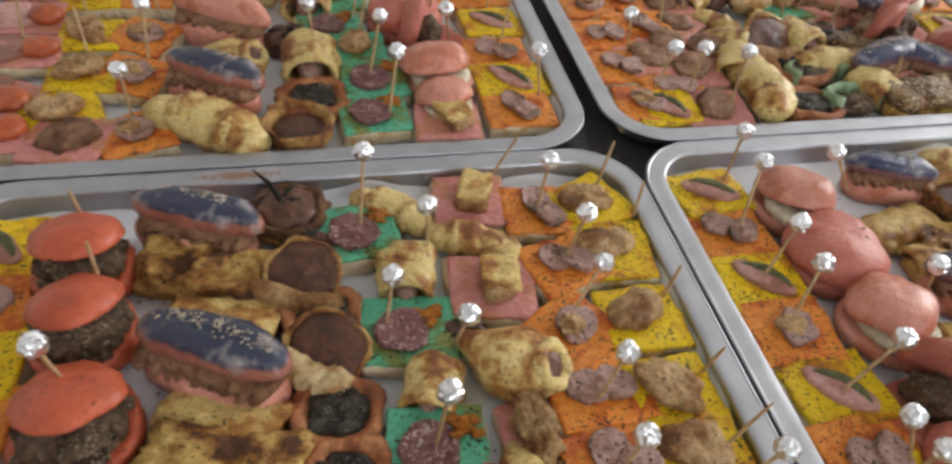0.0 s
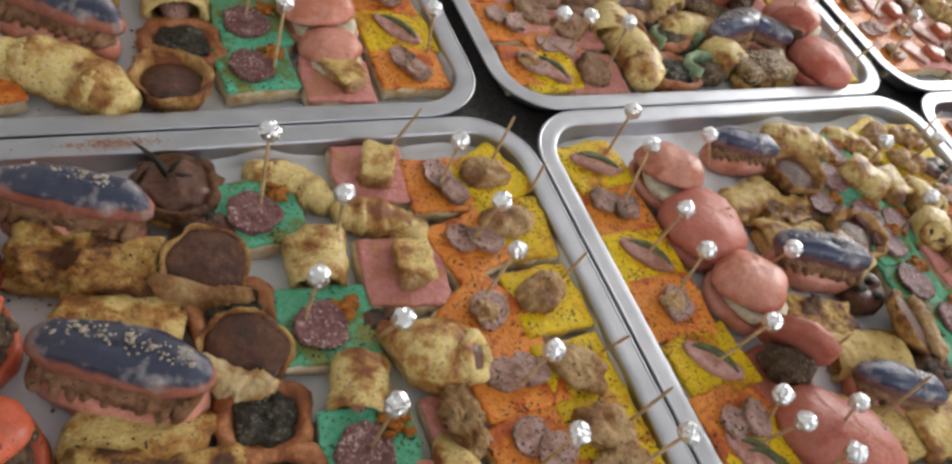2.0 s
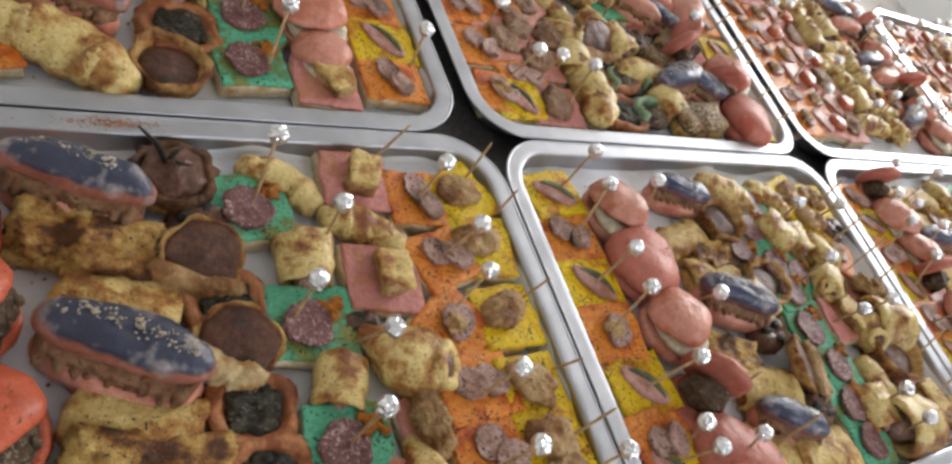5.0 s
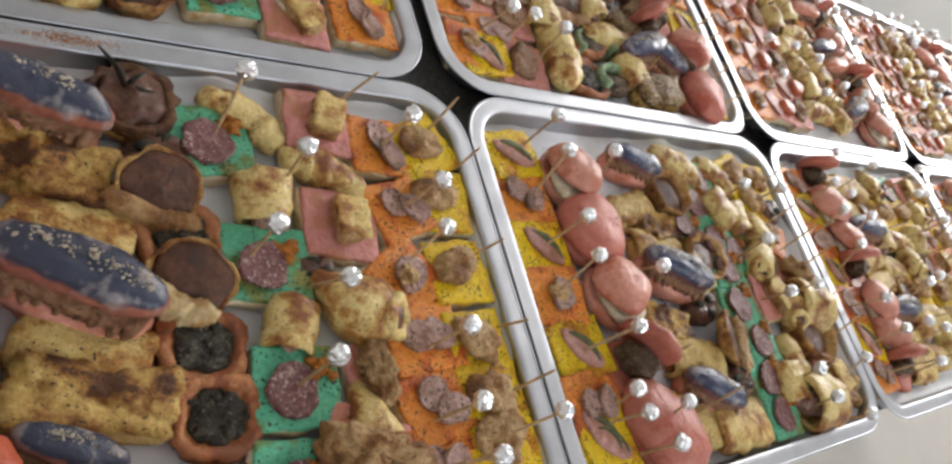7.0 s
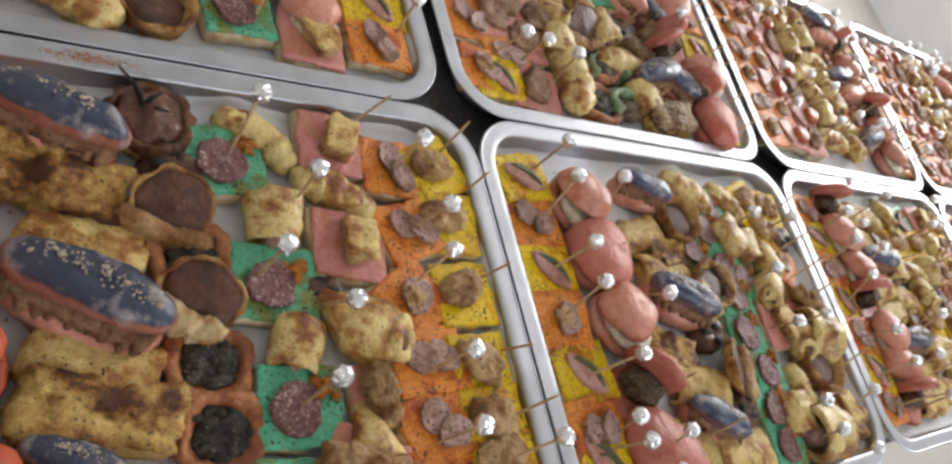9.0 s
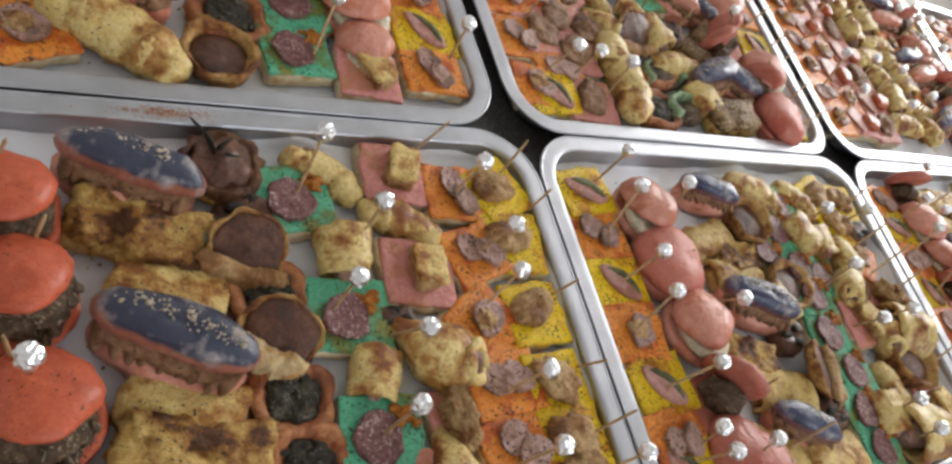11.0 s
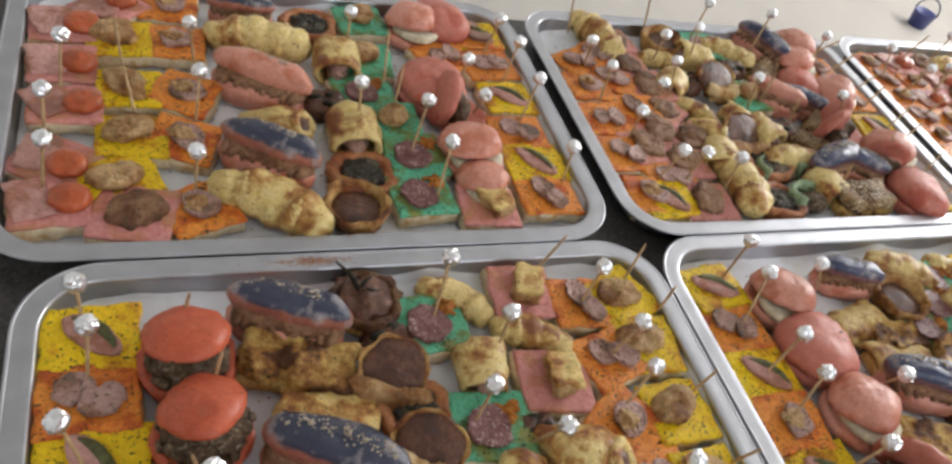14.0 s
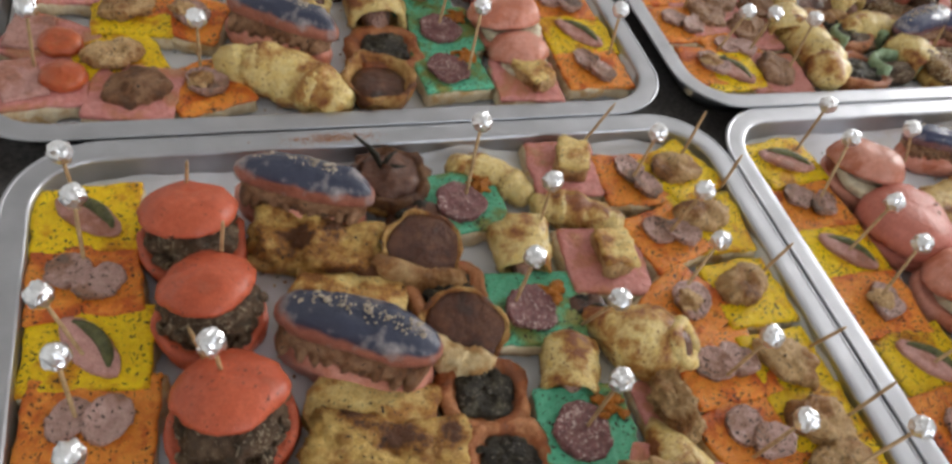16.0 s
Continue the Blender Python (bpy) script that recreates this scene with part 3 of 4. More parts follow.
@kind("tart", "round browned tartlet with a glossy dark brown hollow filling", "tartlet", 4)
def _(ob, s):
    r = 0.0225
    part("shell", lathe([(r * 0.72, 0.0), (r * 0.95, 0.008), (r * 1.06, 0.018), (r * 1.0, 0.0205), (r * 0.88, 0.018), (r * 0.70, 0.010), (r * 0.3, 0.008)], 40, 0.0042, 85, s), M["tart"], ob)
    part("filling", blob(r * 0.80, r * 0.80, 0.004, 0.0012, 110, s, 1, 1, 1, 28, 10), M["tart_fill"], ob, "", pose(0.001, 0, 0.0115))


@kind("burnt_tart", "dark burnt-brown open tartlet with a ragged rim", "tartlet", 2)
def _(ob, s):
    r = 0.0240
    part("shell", lathe([(r * 0.75, 0.0), (r * 0.95, 0.006), (r * 1.08, 0.014), (r * 0.98, 0.019), (r * 0.86, 0.018), (r * 0.72, 0.015), (r * 0.3, 0.013)], 48, 0.0042, 120, s), M["tart_rim"], ob)
    part("filling", blob(r * 0.86, r * 0.80, 0.0050, 0.0042, 120, s, 1, 1, 1, 36, 14), M["tart_fill"], ob, "", pose(0.001, 0.001, 0.0160))
    pts = [(r * 0.98 * math.cos(radians(a)), r * 0.94 * math.sin(radians(a)), 0.0085) for a in range(200, 345, 12)]
    part("pale_lip", tube(pts, [0.0022 + 0.0012 * math.sin(1.9 * k) ** 2 for k in range(len(pts))], 10, 0.0016, 160, s), M["tart"], ob, "pale unburnt pastry edge")


@kind("tart_cream", "tilted brown tartlet half spread with pale cream cheese", "tartlet", 3)
def _(ob, s):
    r = 0.0235
    m = pose(0, 0.003, 0.0100, 30, 4, 0)
    part("shell", moved(lathe([(r * 0.70, 0.0), (r * 0.95, 0.003), (r * 1.03, 0.0085), (r * 1.00, 0.0105), (r * 0.94, 0.0098), (r * 0.88, 0.0070), (r * 0.3, 0.0060)], 48, 0.0030, 95, s), m), M["tart"], ob)
    part("filling", moved(blob(r * 0.93, r * 0.93, 0.0034, 0.0016, 110, s, nu=36, nv=12), m @ pose(0, 0.001, 0.0082)), M["tart_fill"], ob, "glossy brown filling")
    n = 33
    half = 1.12 if s % 2 else 0.86
    pts = [(half * r * (2 * k / (n - 1) - 1), -r * (0.70 - 0.30 * (2 * k / (n - 1) - 1) ** 2), 0.0125) for k in range(n)]
    rad = [(0.0074 if s % 2 else 0.0086) * max(0.3, 1 - (2 * k / (n - 1) - 1) ** 6) ** 0.5 * (1 + (0.07 if k > n / 2 else 0.02) * math.sin(2.1 * k + s)) for k in range(n)]
    part("cream", moved(tube(pts, rad, 20, 0.0022 if s % 2 else 0.0038, 120, s, 0.85), m), M["lip"] if s % 2 else M["cream"], ob, "thick ridged tan pastry lip" if s % 2 else "thick pale cream cheese")


@kind("olive_pastry", "orange-brown pastry case filled with coarse dark olive paste", "tartlet", 3)
def _(ob, s):
    r = 0.0230
    part("case", lathe([(r * 0.90, 0.0), (r * 1.04, 0.003), (r * 1.09, 0.008), (r * 1.04, 0.0125), (r * 0.92, 0.0145), (r * 0.78, 0.0138), (r * 0.66, 0.0105), (r * 0.2, 0.0095)], 48, 0.0034, 80, s, 0.94, 0.72), M["rind"], ob)
    rnd = random.Random(s)
    lumps = [blob(r * 0.68, r * 0.64, 0.0040, 0.0030, 160, s, 0.85, 0.8, 1, 34, 12)]
    for k in range(14):
        lumps.append(moved(blob(rnd.uniform(0.002, 0.004), rnd.uniform(0.002, 0.003), 0.0022, 0.001, 250, k, nu=9, nv=6), pose(rnd.uniform(-0.6, 0.6) * r, rnd.uniform(-0.55, 0.55) * r, 0.0024)))
    tagged(part("filling", joined(*lumps), M["olive"], ob, "", pose(0, 0, 0.0108)), kind="stuff")


@kind("pastry_roll", "golden dough parcel wrapped round a small sausage", "pastry roll", 4)
def _(ob, s):
    arc = [(0.0165 * math.cos(radians(a)), 0.0125 + 0.0125 * math.sin(radians(a))) for a in range(-62, 300, 18)]
    v, f = sheet(arc, 0.038, 0.0055, 12, 0.0034, 75, s)
    part("dough", moved((v, f), pose(0, 0, 0.001, 0, 0, 0)), M["dough"], ob)
    part("sausage", moved(blob(0.0225, 0.0098, 0.0090, 0.0008, 80, s, 1, 0.7), pose(0, 0, 0.0125, 0, 0, 90)), M["sausage"], ob, "browned sausage end showing")


@kind("croissant", "small golden croissant with browned ridges", "croissant", 4)
def _(ob, s):
    pts, rad = [], []
    for k in range(25):
        t = -1 + k / 12
        pts.append((0.035 * t, -0.009 * t * t, 0.012))
        lobe = 0.0016 * abs(math.sin(t * 7.5 + s))
        rad.append(0.0045 + 0.0095 * max(0.0, 1 - t * t) ** 0.6 + lobe)
    part("body", tube(pts[5:20], rad[5:20], 18, 0.0018, 70, s, 0.9), M["dough"], ob)
    part("horn", tube(pts[:8], [1.06 * q for q in rad[:8]], 16, 0.0024, 85, s + 1, 0.9), M["dough"], ob)
    part("horn", tube(pts[17:], [1.06 * q for q in rad[17:]], 16, 0.0024, 85, s + 2, 0.9), M["dough"], ob)


@kind("pocket", "folded yellow dough pocket with an open dark mouth", "pastry pocket", 3)
def _(ob, s):
    turn = pose(0, 0, 0, 0, 0, -90)
    k = 0.016 + 0.001 * (s % 2)
    pts = [(-0.030, 0.012, 0.006), (-0.024, 0.008, 0.009), (-0.016, 0.004, 0.012), (-0.006, 0.0, 0.0135), (0.004, 0.0, 0.0140), (0.012, 0.0, 0.0135), (0.018, 0.0, 0.0125), (0.0245, 0.0, 0.0105)]
    part("dough", moved(tube(pts, [0.004, 0.0075, 0.0115, k, k + 0.001, 0.95 * k, 0.0100, 0.0060], 26, 0.0030, 60, s, 0.82), turn), M["dough"], ob)
    tilt = turn @ pose(0.0165, 0, 0.0212, 0, 38, 0)
    ring = [(0.0078 * math.cos(radians(a)), 0.0096 * math.sin(radians(a)), 0) for a in range(0, 361, 15)]
    part("mouth_rim", moved(tube(ring, [0.0034 + 0.0006 * math.sin(k2) for k2 in range(len(ring))], 12, 0.0012, 120, s), tilt), M["dough"], ob, "rolled dough edge round the opening")
    part("filling", moved(blob(0.0072, 0.0090, 0.0026, 0.0010, 140, s, nu=24, nv=10), tilt), M["tart_fill"], ob, "dark brown filling inside")


@kind("meat_roll", "spiced meat roll lying on pink-spread bread", "canape", 2)
def _(ob, s):
    base_square(ob, s, "pink", 0.056, 0.052)
    part("meat_roll", blob(0.034, 0.0155, 0.0145, 0.0068, 105, s, 0.9, 0.8, 0.8, 56, 28), M["meat"], ob, "long knobbly piece of spiced roast meat", pose(0, 0, 0.022))


@kind("sesame_roll", "brown mini roll crusted with sesame seeds", "mini roll", 2)
def _(ob, s):
    part("lower_layer", slab(0.056, 0.030, 0.010, 0.0035, 0.0026, 90, s + 2, 14), M["toast"], ob, "browned lower layer")
    part("roll", slab(0.054, 0.028, 0.012, 0.0050, 0.0032, 90, s, 16), M["sesame"], ob, "", pose(0, 0, 0.0085, 2, -2, 0))
    flakes(ob, s, 0.024, 0.011, 0.0212, 120, "sesame_topping")


@kind("green_wrap", "curved pale green wrap lying on its edge", "wrap", 2)
def _(ob, s):
    arc = [(0.024 * math.cos(radians(a)), 0.020 * math.sin(radians(a))) for a in range(150, 371, 14)]
    v, f = sheet(arc, 0.018, 0.0055, 8, 0.0016, 60, s)
    part("wrap", moved((v, f), pose(0, 0, 0.010, 78, 0, 0)), M["leaf"], ob)
    part("filling", blob(0.016, 0.012, 0.008, 0.002, 110, s), M["mince"], ob, "dark filling", pose(0, 0, 0.008))


@kind("dark_pieces", "crumbly dark brown piece of burnt crust", "crust", 3)
def _(ob, s):
    part("crust", blob(0.019, 0.015, 0.010, 0.0045, 95, s, 1, 0.8, 0.8, 28, 14), M["tart_fill"], ob, "", pose(0, 0, 0.008))
    for k in range(3):
        part("herb_bit", blob(0.006, 0.0035, 0.003, 0.001, 200, s + k, nu=10, nv=6), M["herb"], ob, "charred herb", pose(0.008 * math.cos(2 * k + s), 0.007 * math.sin(2 * k + s), 0.0165))


@kind("pastry_stick", "short orange-brown pastry stick", "pastry", 2)
def _(ob, s):
    part("stick", slab(0.040, 0.013, 0.013, 0.004, 0.0015, 80, s, 10), M["rind"], ob)


TRAY_FLOOR = 0.0116
FRONT, BACK = -0.1435, 0.2062
FRONT_X, BACK_X = (-0.2675, 0.195, 0.6555, 1.116, 1.576), (-0.2920, 0.189, 0.660, 1.122, 1.584)
WIDER = {FRONT_X[0]: 1.009, BACK_X[0]: 1.038}  # the first two trays are a little longer
count, placed = {}, []


def inside(x, y):
    """The nearest place at which a piece of food lies within a tray's walls."""
    cy, xs = (FRONT, FRONT_X) if y < 0.031 else (BACK, BACK_X)
    cx = min(xs, key=lambda c: abs(c - x))
    half = 0.186 * WIDER.get(cx, 1.0)
    x = min(max(x, cx - half), cx + half)
    far = 0.131 - 0.42 * max(0.0, abs(x - cx) - 0.158)
    return x, min(max(y, cy - far), cy + far)


def put(name, x, y, rot=0.0, size=1.0, lift=0.0, lean=0.0):
    """Sets one piece of food of a kind on the tray's paper at x, y, turned by rot degrees."""
    func, label, category, variants, ready = KINDS[name]
    x, y = inside(x, y)
    placed.append((x, y))
    k = count[name] = count.get(name, -1) + 1
    rnd = random.Random(k * 31 + len(name))
    m = pose(x, y, TRAY_FLOOR + lift, lean + rnd.uniform(-2.5, 2.5), rnd.uniform(-2.5, 2.5), rot + rnd.uniform(-7, 7))
    if len(ready) < variants:
        ob = thing(category.replace(" ", "_"))
        func(ob, len(ready) + 1)
        tagged(ob, label, category, category + "s on the trays")
        ready.append(ob)
        ob.scale = (size,) * 3
        ob.matrix_basis = m @ Matrix.Diagonal((size, size, size, 1))
        return ob
    ob = copy_thing(ready[k % variants], m)
    ob.scale = (size * rnd.uniform(0.97, 1.03), size * rnd.uniform(0.97, 1.03), size)
    return ob


STICKS, BALLS = {}, []


def ball_mesh(s):
    bm = bmesh.new()
    bmesh.ops.create_icosphere(bm, subdivisions=3, radius=0.0061)
    for v in bm.verts:
        q = v.co * 420 + Vector((s * 9.1, 0, 0))
        v.co *= 1 + 0.20 * noise.noise(q) + 0.12 * noise.noise(q * 2.3)
    me = bpy.data.meshes.new("foil_ball")
    bm.to_mesh(me)
    bm.free()
    me.materials.append(FOIL)
    return me


def pick(bx, by, bz, tx, ty, tz, ball=True):
    """A toothpick stuck into food at the first place, its top at the second, with a ball of foil on it or bare."""
    a, b = Vector((bx, by, bz)), Vector((tx, ty, tz))
    d = (b - a)
    length = round((d.length + 0.008) / 0.004) * 0.004
    if length not in STICKS:
        STICKS[length] = mesh("stick", tube([(0, 0, 0), (0, 0, 0.006), (0, 0, length * 0.5), (0, 0, length - 0.004), (0, 0, length)], [0.0004, 0.0010, 0.0011, 0.0010, 0.0005], 8), M["wood"])
    if not BALLS:
        BALLS.extend(ball_mesh(k) for k in range(5))
    ob = thing("toothpick")
    ob.matrix_basis = Matrix.Translation(b) @ d.to_track_quat("Z", "Y").to_matrix().to_4x4() @ pose(0, 0, -length)
    part("stick", STICKS[length], None, ob)
    if ball:
        k = count["ball"] = count.get("ball", 0) + 1
        part("foil_ball", BALLS[k % 5], None, ob, "crumpled silver foil ball", pose(0, 0, length, 40 * k, 70 * k, 0))
        tagged(ob, "wooden toothpick topped with a crumpled silver foil ball", "toothpick", "toothpicks")
    else:
        tagged(ob, "bare wooden toothpick stuck slanting into the food", "toothpick", "toothpicks")
    return ob


# ---- the room ----
def box(name, x0, x1, y0, y1, z0, z1, mat, bevel=0.0):
    bm = bmesh.new()
    bmesh.ops.create_cube(bm, size=1)
    for v in bm.verts:
        v.co = Vector(((x0 + x1) / 2 + v.co.x * (x1 - x0), (y0 + y1) / 2 + v.co.y * (y1 - y0), (z0 + z1) / 2 + v.co.z * (z1 - z0)))
    if bevel:
        bmesh.ops.bevel(bm, geom=bm.edges[:], offset=bevel, segments=2, affect="EDGES")
    me = bpy.data.meshes.new(name)
    bm.to_mesh(me)
    bm.free()
    me.materials.append(mat)
    return new(name, me)


FLOOR_Z = -0.80
tagged(box("floor", -2.2, 4.2, -3.1, 4.2, FLOOR_Z - 0.1, FLOOR_Z, TILE), "pale beige tiled floor", "floor", kind="structure")
tagged(box("ceiling", -2.2, 4.2, -3.1, 4.2, 2.0, 2.1, PLASTER), "plain white ceiling", "ceiling", kind="structure")


def wall(name, along, at, lo, hi, holes, label="plain pale plastered wall"):
    """A wall 0.15 m thick, in pieces round its openings (each from, to, sill, head)."""
    ob = tagged(thing(name), label, "wall", kind="structure")
    spans, c = [], lo
    for h0, h1, s, t in holes:
        spans += [(c, h0, FLOOR_Z, 2.0), (h0, h1, FLOOR_Z, s), (h0, h1, t, 2.0)]
        c = h1
    spans.append((c, hi, FLOOR_Z, 2.0))
    for a, b, z0, z1 in spans:
        q = box("wall_panel", *((a, b, at, at + 0.15) if along == "x" else (at, at + 0.15, a, b)), z0, z1, PLASTER)
        q.parent = ob
    return ob


wall("wall_north", "x", 4.2, -2.2, 4.2, [])
# the south opening is unseen, added only to hold the fill lamp
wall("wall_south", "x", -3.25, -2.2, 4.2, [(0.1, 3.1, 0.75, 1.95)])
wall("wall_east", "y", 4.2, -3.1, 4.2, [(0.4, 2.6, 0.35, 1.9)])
wall("wall_west", "y", -2.35, -3.1, 4.2, [])

# ---- table ----
table = tagged(thing("table"), "long dark granite-topped serving table", "table")
tb = box("tabletop", -0.62, 2.2, -0.300, 0.392, -0.022, 0.008, GRANITE, 0.004)
tb.parent = table
for lx in (-0.5, 0.8, 2.1):
    for ly in (-0.24, 0.33):
        q = box("leg", lx - 0.025, lx + 0.025, ly - 0.025, ly + 0.025, FLOOR_Z, -0.022, STEEL_LEG, 0.004)
        q.parent = table


# ---- trays ----
TW, TD = 0.4585, 0.348


def outline(w, d, r, off, n=9):
    w, d, r = w / 2 - off, d / 2 - off, max(r - off, 0.004)
    return [(sx * (w - r) + r * math.cos(a0 + math.pi / 2 * k / n), sy * (d - r) + r * math.sin(a0 + math.pi / 2 * k / n))
            for sx, sy, a0 in ((1, 1, 0), (-1, 1, math.pi / 2), (-1, -1, math.pi), (1, -1, 1.5 * math.pi)) for k in range(n + 1)]


def finer(loop, step=0.008):
    """The same outline with points at most a step apart."""
    out = []
    for a, b in zip(loop, loop[1:] + loop[:1]):
        num = max(1, round(math.dist(a, b) / step))
        out += [(a[0] + (b[0] - a[0]) * k / num, a[1] + (b[1] - a[1]) * k / num) for k in range(num)]
    return out


def tray_mesh():
    prof = [(0.0010, 0.0293), (0.0022, 0.0294), (0.0050, 0.0294), (0.0090, 0.0294), (0.0134, 0.0295), (0.0144, 0.0292), (0.0151, 0.0284),
            (0.0156, 0.0262), (0.0168, 0.0150), (0.0180, 0.0118), (0.0202, 0.0102), (0.0260, 0.0097)]
    under = [(0.0260, 0.0082), (0.0196, 0.0086), (0.0170, 0.0106), (0.0158, 0.0145), (0.0146, 0.0255), (0.0130, 0.0280), (0.0048, 0.0282), (0.0010, 0.0282)]
    rings = prof + under
    v, f = [], []
    for off, z in rings:
        v += [(x, y, z + 0.0004 * noise.noise(Vector((x * 9, y * 9, 2))) * (z > 0.02)) for x, y in outline(TW, TD, 0.050, off)]
    n = len(outline(TW, TD, 0.05, 0))
    m = len(rings)
    for j in range(m):
        if j == len(prof) - 1:
            continue
        for i in range(n):
            a, b = j * n, ((j + 1) % m) * n
            f.append((a + i, a + (i + 1) % n, b + (i + 1) % n, b + i))
    f.append(tuple((len(prof) - 1) * n + i for i in range(n)))
    f.append(tuple(len(prof) * n + i for i in reversed(range(n))))
    return mesh("pan", (v, f), ALU)


def edge_mesh():
    v, f, nu = [], [], 8
    for k in range(nu):
        a = 2 * math.pi * k / nu
        v += [(x, y, 0.0286 + 0.0013 * math.sin(a) + 0.0004 * noise.noise(Vector((x * 9, y * 9, 2)))) for x, y in outline(TW, TD, 0.050, 0.0013 - 0.0013 * math.cos(a))]
    n = len(outline(TW, TD, 0.05, 0))
    for k in range(nu):
        for i in range(n):
            a, b = k * n, ((k + 1) % nu) * n
            f.append((a + i, a + (i + 1) % n, b + (i + 1) % n, b + i))
    return mesh("rolled_edge", (v, f), ALU)


def paper_mesh():
    """Paper that lies on the tray's floor, with its border turned up against the walls."""
    rings = [(0.075, 0.0104), (0.055, 0.0105), (0.038, 0.0104), (0.0290, 0.0105), (0.0250, 0.0108), (0.0198, 0.0122), (0.0177, 0.0150), (0.0168, 0.0205), (0.0159, 0.0262)]
    v, f = [], []
    base = finer(outline(TW, TD, 0.050, 0.020, 8))
    n = len(base)
    for off, z in rings:
        for bx, by in base:
            x, y = bx * (TW / 2 - off) / (TW / 2 - 0.020), by * (TD / 2 - off) / (TD / 2 - 0.020)
            wob = 0.0005 * noise.noise(Vector((x * 40, y * 40, 0)))
            ang = Vector((x * 16, y * 16, 5))
            up = 0.60 + 0.75 * noise.noise(ang) + 0.25 * noise.noise(ang * 2.7)
            up = min(1.0, max(0.12, up + (0.40 if x > 0 and abs(y) < 0.13 else -0.25)))
            rise = max(0.0, z - 0.0122)
            v.append((x * (1 - 0.010 * (1 - up) * (rise > 0)), y * (1 - 0.012 * (1 - up) * (rise > 0)), z - rise * (1 - up) + wob * (z < 0.0107)))
    for q in range(len(rings) - 1):
        for k in range(n):
            a, c = q * n, (q + 1) * n
            f.append((a + (k + 1) % n, a + k, c + k, c + (k + 1) % n))
    f.append(tuple(range(n)))
    return mesh("baking_paper", (v, f), PAPER)


TRAY, EDGE, LINER = tray_mesh(), edge_mesh(), paper_mesh()


def tray(x, y, rot=0.0):
    ob = tagged(thing("serving_tray"), "shallow rectangular aluminium tray with rolled rim and rounded corners", "tray", "trays on the table")
    ob.matrix_basis = pose(x, y, 0, 0, 0, rot)
    ob.matrix_basis = ob.matrix_basis @ Matrix.Diagonal((WIDER.get(x, 1.0), 1, 1, 1))
    part("pan", TRAY, None, ob)
    part("rolled_edge", EDGE, None, ob)
    pp = tagged(new("baking_paper", LINER), "white baking paper sheet lining an aluminium tray", "baking paper", "tray liners")
    pp.matrix_basis = ob.matrix_basis


# ---- the food on the nearer trays ----
put("yellow_ham", -0.455, -0.024, 0, 1.03)
put("orange_sausage", -0.456, -0.067, 0, 1.03)
put("yellow_ham", -0.452, -0.108, 0, 1.03)
put("orange_sausage", -0.451, -0.147, 0, 1.03)
put("tomato_burger", -0.402, -0.049, 0, 1.03)
put("tomato_burger", -0.395, -0.099, 0, 1.03)
put("tomato_burger", -0.389, -0.161, 0, 1.08)
put("eclair", -0.339, -0.023, -20, 1.06)
put("toast", -0.336, -0.057, -23, 1.18)
put("toast_pale", -0.323, -0.096, -21, 1.02)
put("eclair", -0.325, -0.129, -30, 1.16)
put("toast_pale", -0.321, -0.160, -21, 1.05)
put("toast", -0.320, -0.186, -19, 1.20)
put("burnt_tart", -0.285, -0.010, 0, 1.00)
put("dark_pieces", -0.274, -0.044, 0, 1.00)
put("tart_cream", -0.277, -0.072, -20, 1.00)
put("olive_pastry", -0.267, -0.099, 0, 1.00)
put("tart_cream", -0.267, -0.128, -25, 1.00)
put("olive_pastry", -0.264, -0.165, 0, 1.00)
put("olive_pastry", -0.262, -0.203, 0, 1.00)
put("croissant", -0.216, 0.000, -32, 0.84)
put("green_salami", -0.241, -0.035, 0, 1.03)
put("pastry_roll", -0.216, -0.075, -194, 0.92)
put("green_salami", -0.220, -0.118, 0, 1.03)
put("croissant", -0.167, -0.050, -20, 0.88)
put("pink_meat", -0.164, -0.009, 0, 1.03)
put("dark_pieces", -0.188, -0.121, 0, 0.80)
put("pastry_roll", -0.213, -0.157, -195, 0.86)
put("green_salami", -0.216, -0.193, 0, 1.03)
put("pink_meat", -0.165, -0.091, 0, 1.03)
put("pocket", -0.166, -0.151, 62, 1.22)
put("meat_roll", -0.163, -0.190, -83, 0.67)
put("orange_sausage", -0.117, -0.028, 0, 1.03)
put("orange_sausage", -0.112, -0.077, 10, 1.03)
put("orange_meat", -0.124, -0.130, 30, 1.03)
put("orange_sausage", -0.122, -0.172, 0, 1.03)
put("orange_sausage", -0.123, -0.215, 15, 1.03)
put("yellow_meat", -0.075, -0.008, 20, 1.03)
put("yellow_meat", -0.079, -0.070, 0, 1.03)
put("yellow_meat", -0.075, -0.127, 0, 1.03)
put("yellow_meat", -0.080, -0.179, 0, 1.03)
put("yellow_meat", -0.079, -0.218, 0, 1.03)
pick(-0.459, -0.021, 0.028, -0.460, -0.018, 0.070)
pick(-0.456, -0.054, 0.028, -0.453, -0.048, 0.070)
pick(-0.454, -0.113, 0.028, -0.464, -0.105, 0.070)
pick(-0.456, -0.146, 0.028, -0.456, -0.137, 0.070)
pick(-0.457, -0.177, 0.028, -0.449, -0.182, 0.070)
pick(-0.404, -0.018, 0.028, -0.400, -0.034, 0.075, False)
pick(-0.389, -0.069, 0.028, -0.385, -0.076, 0.075, False)
pick(-0.397, -0.133, 0.028, -0.403, -0.137, 0.080, False)
pick(-0.390, -0.142, 0.028, -0.394, -0.149, 0.085)
pick(-0.240, -0.032, 0.028, -0.236, -0.019, 0.078)
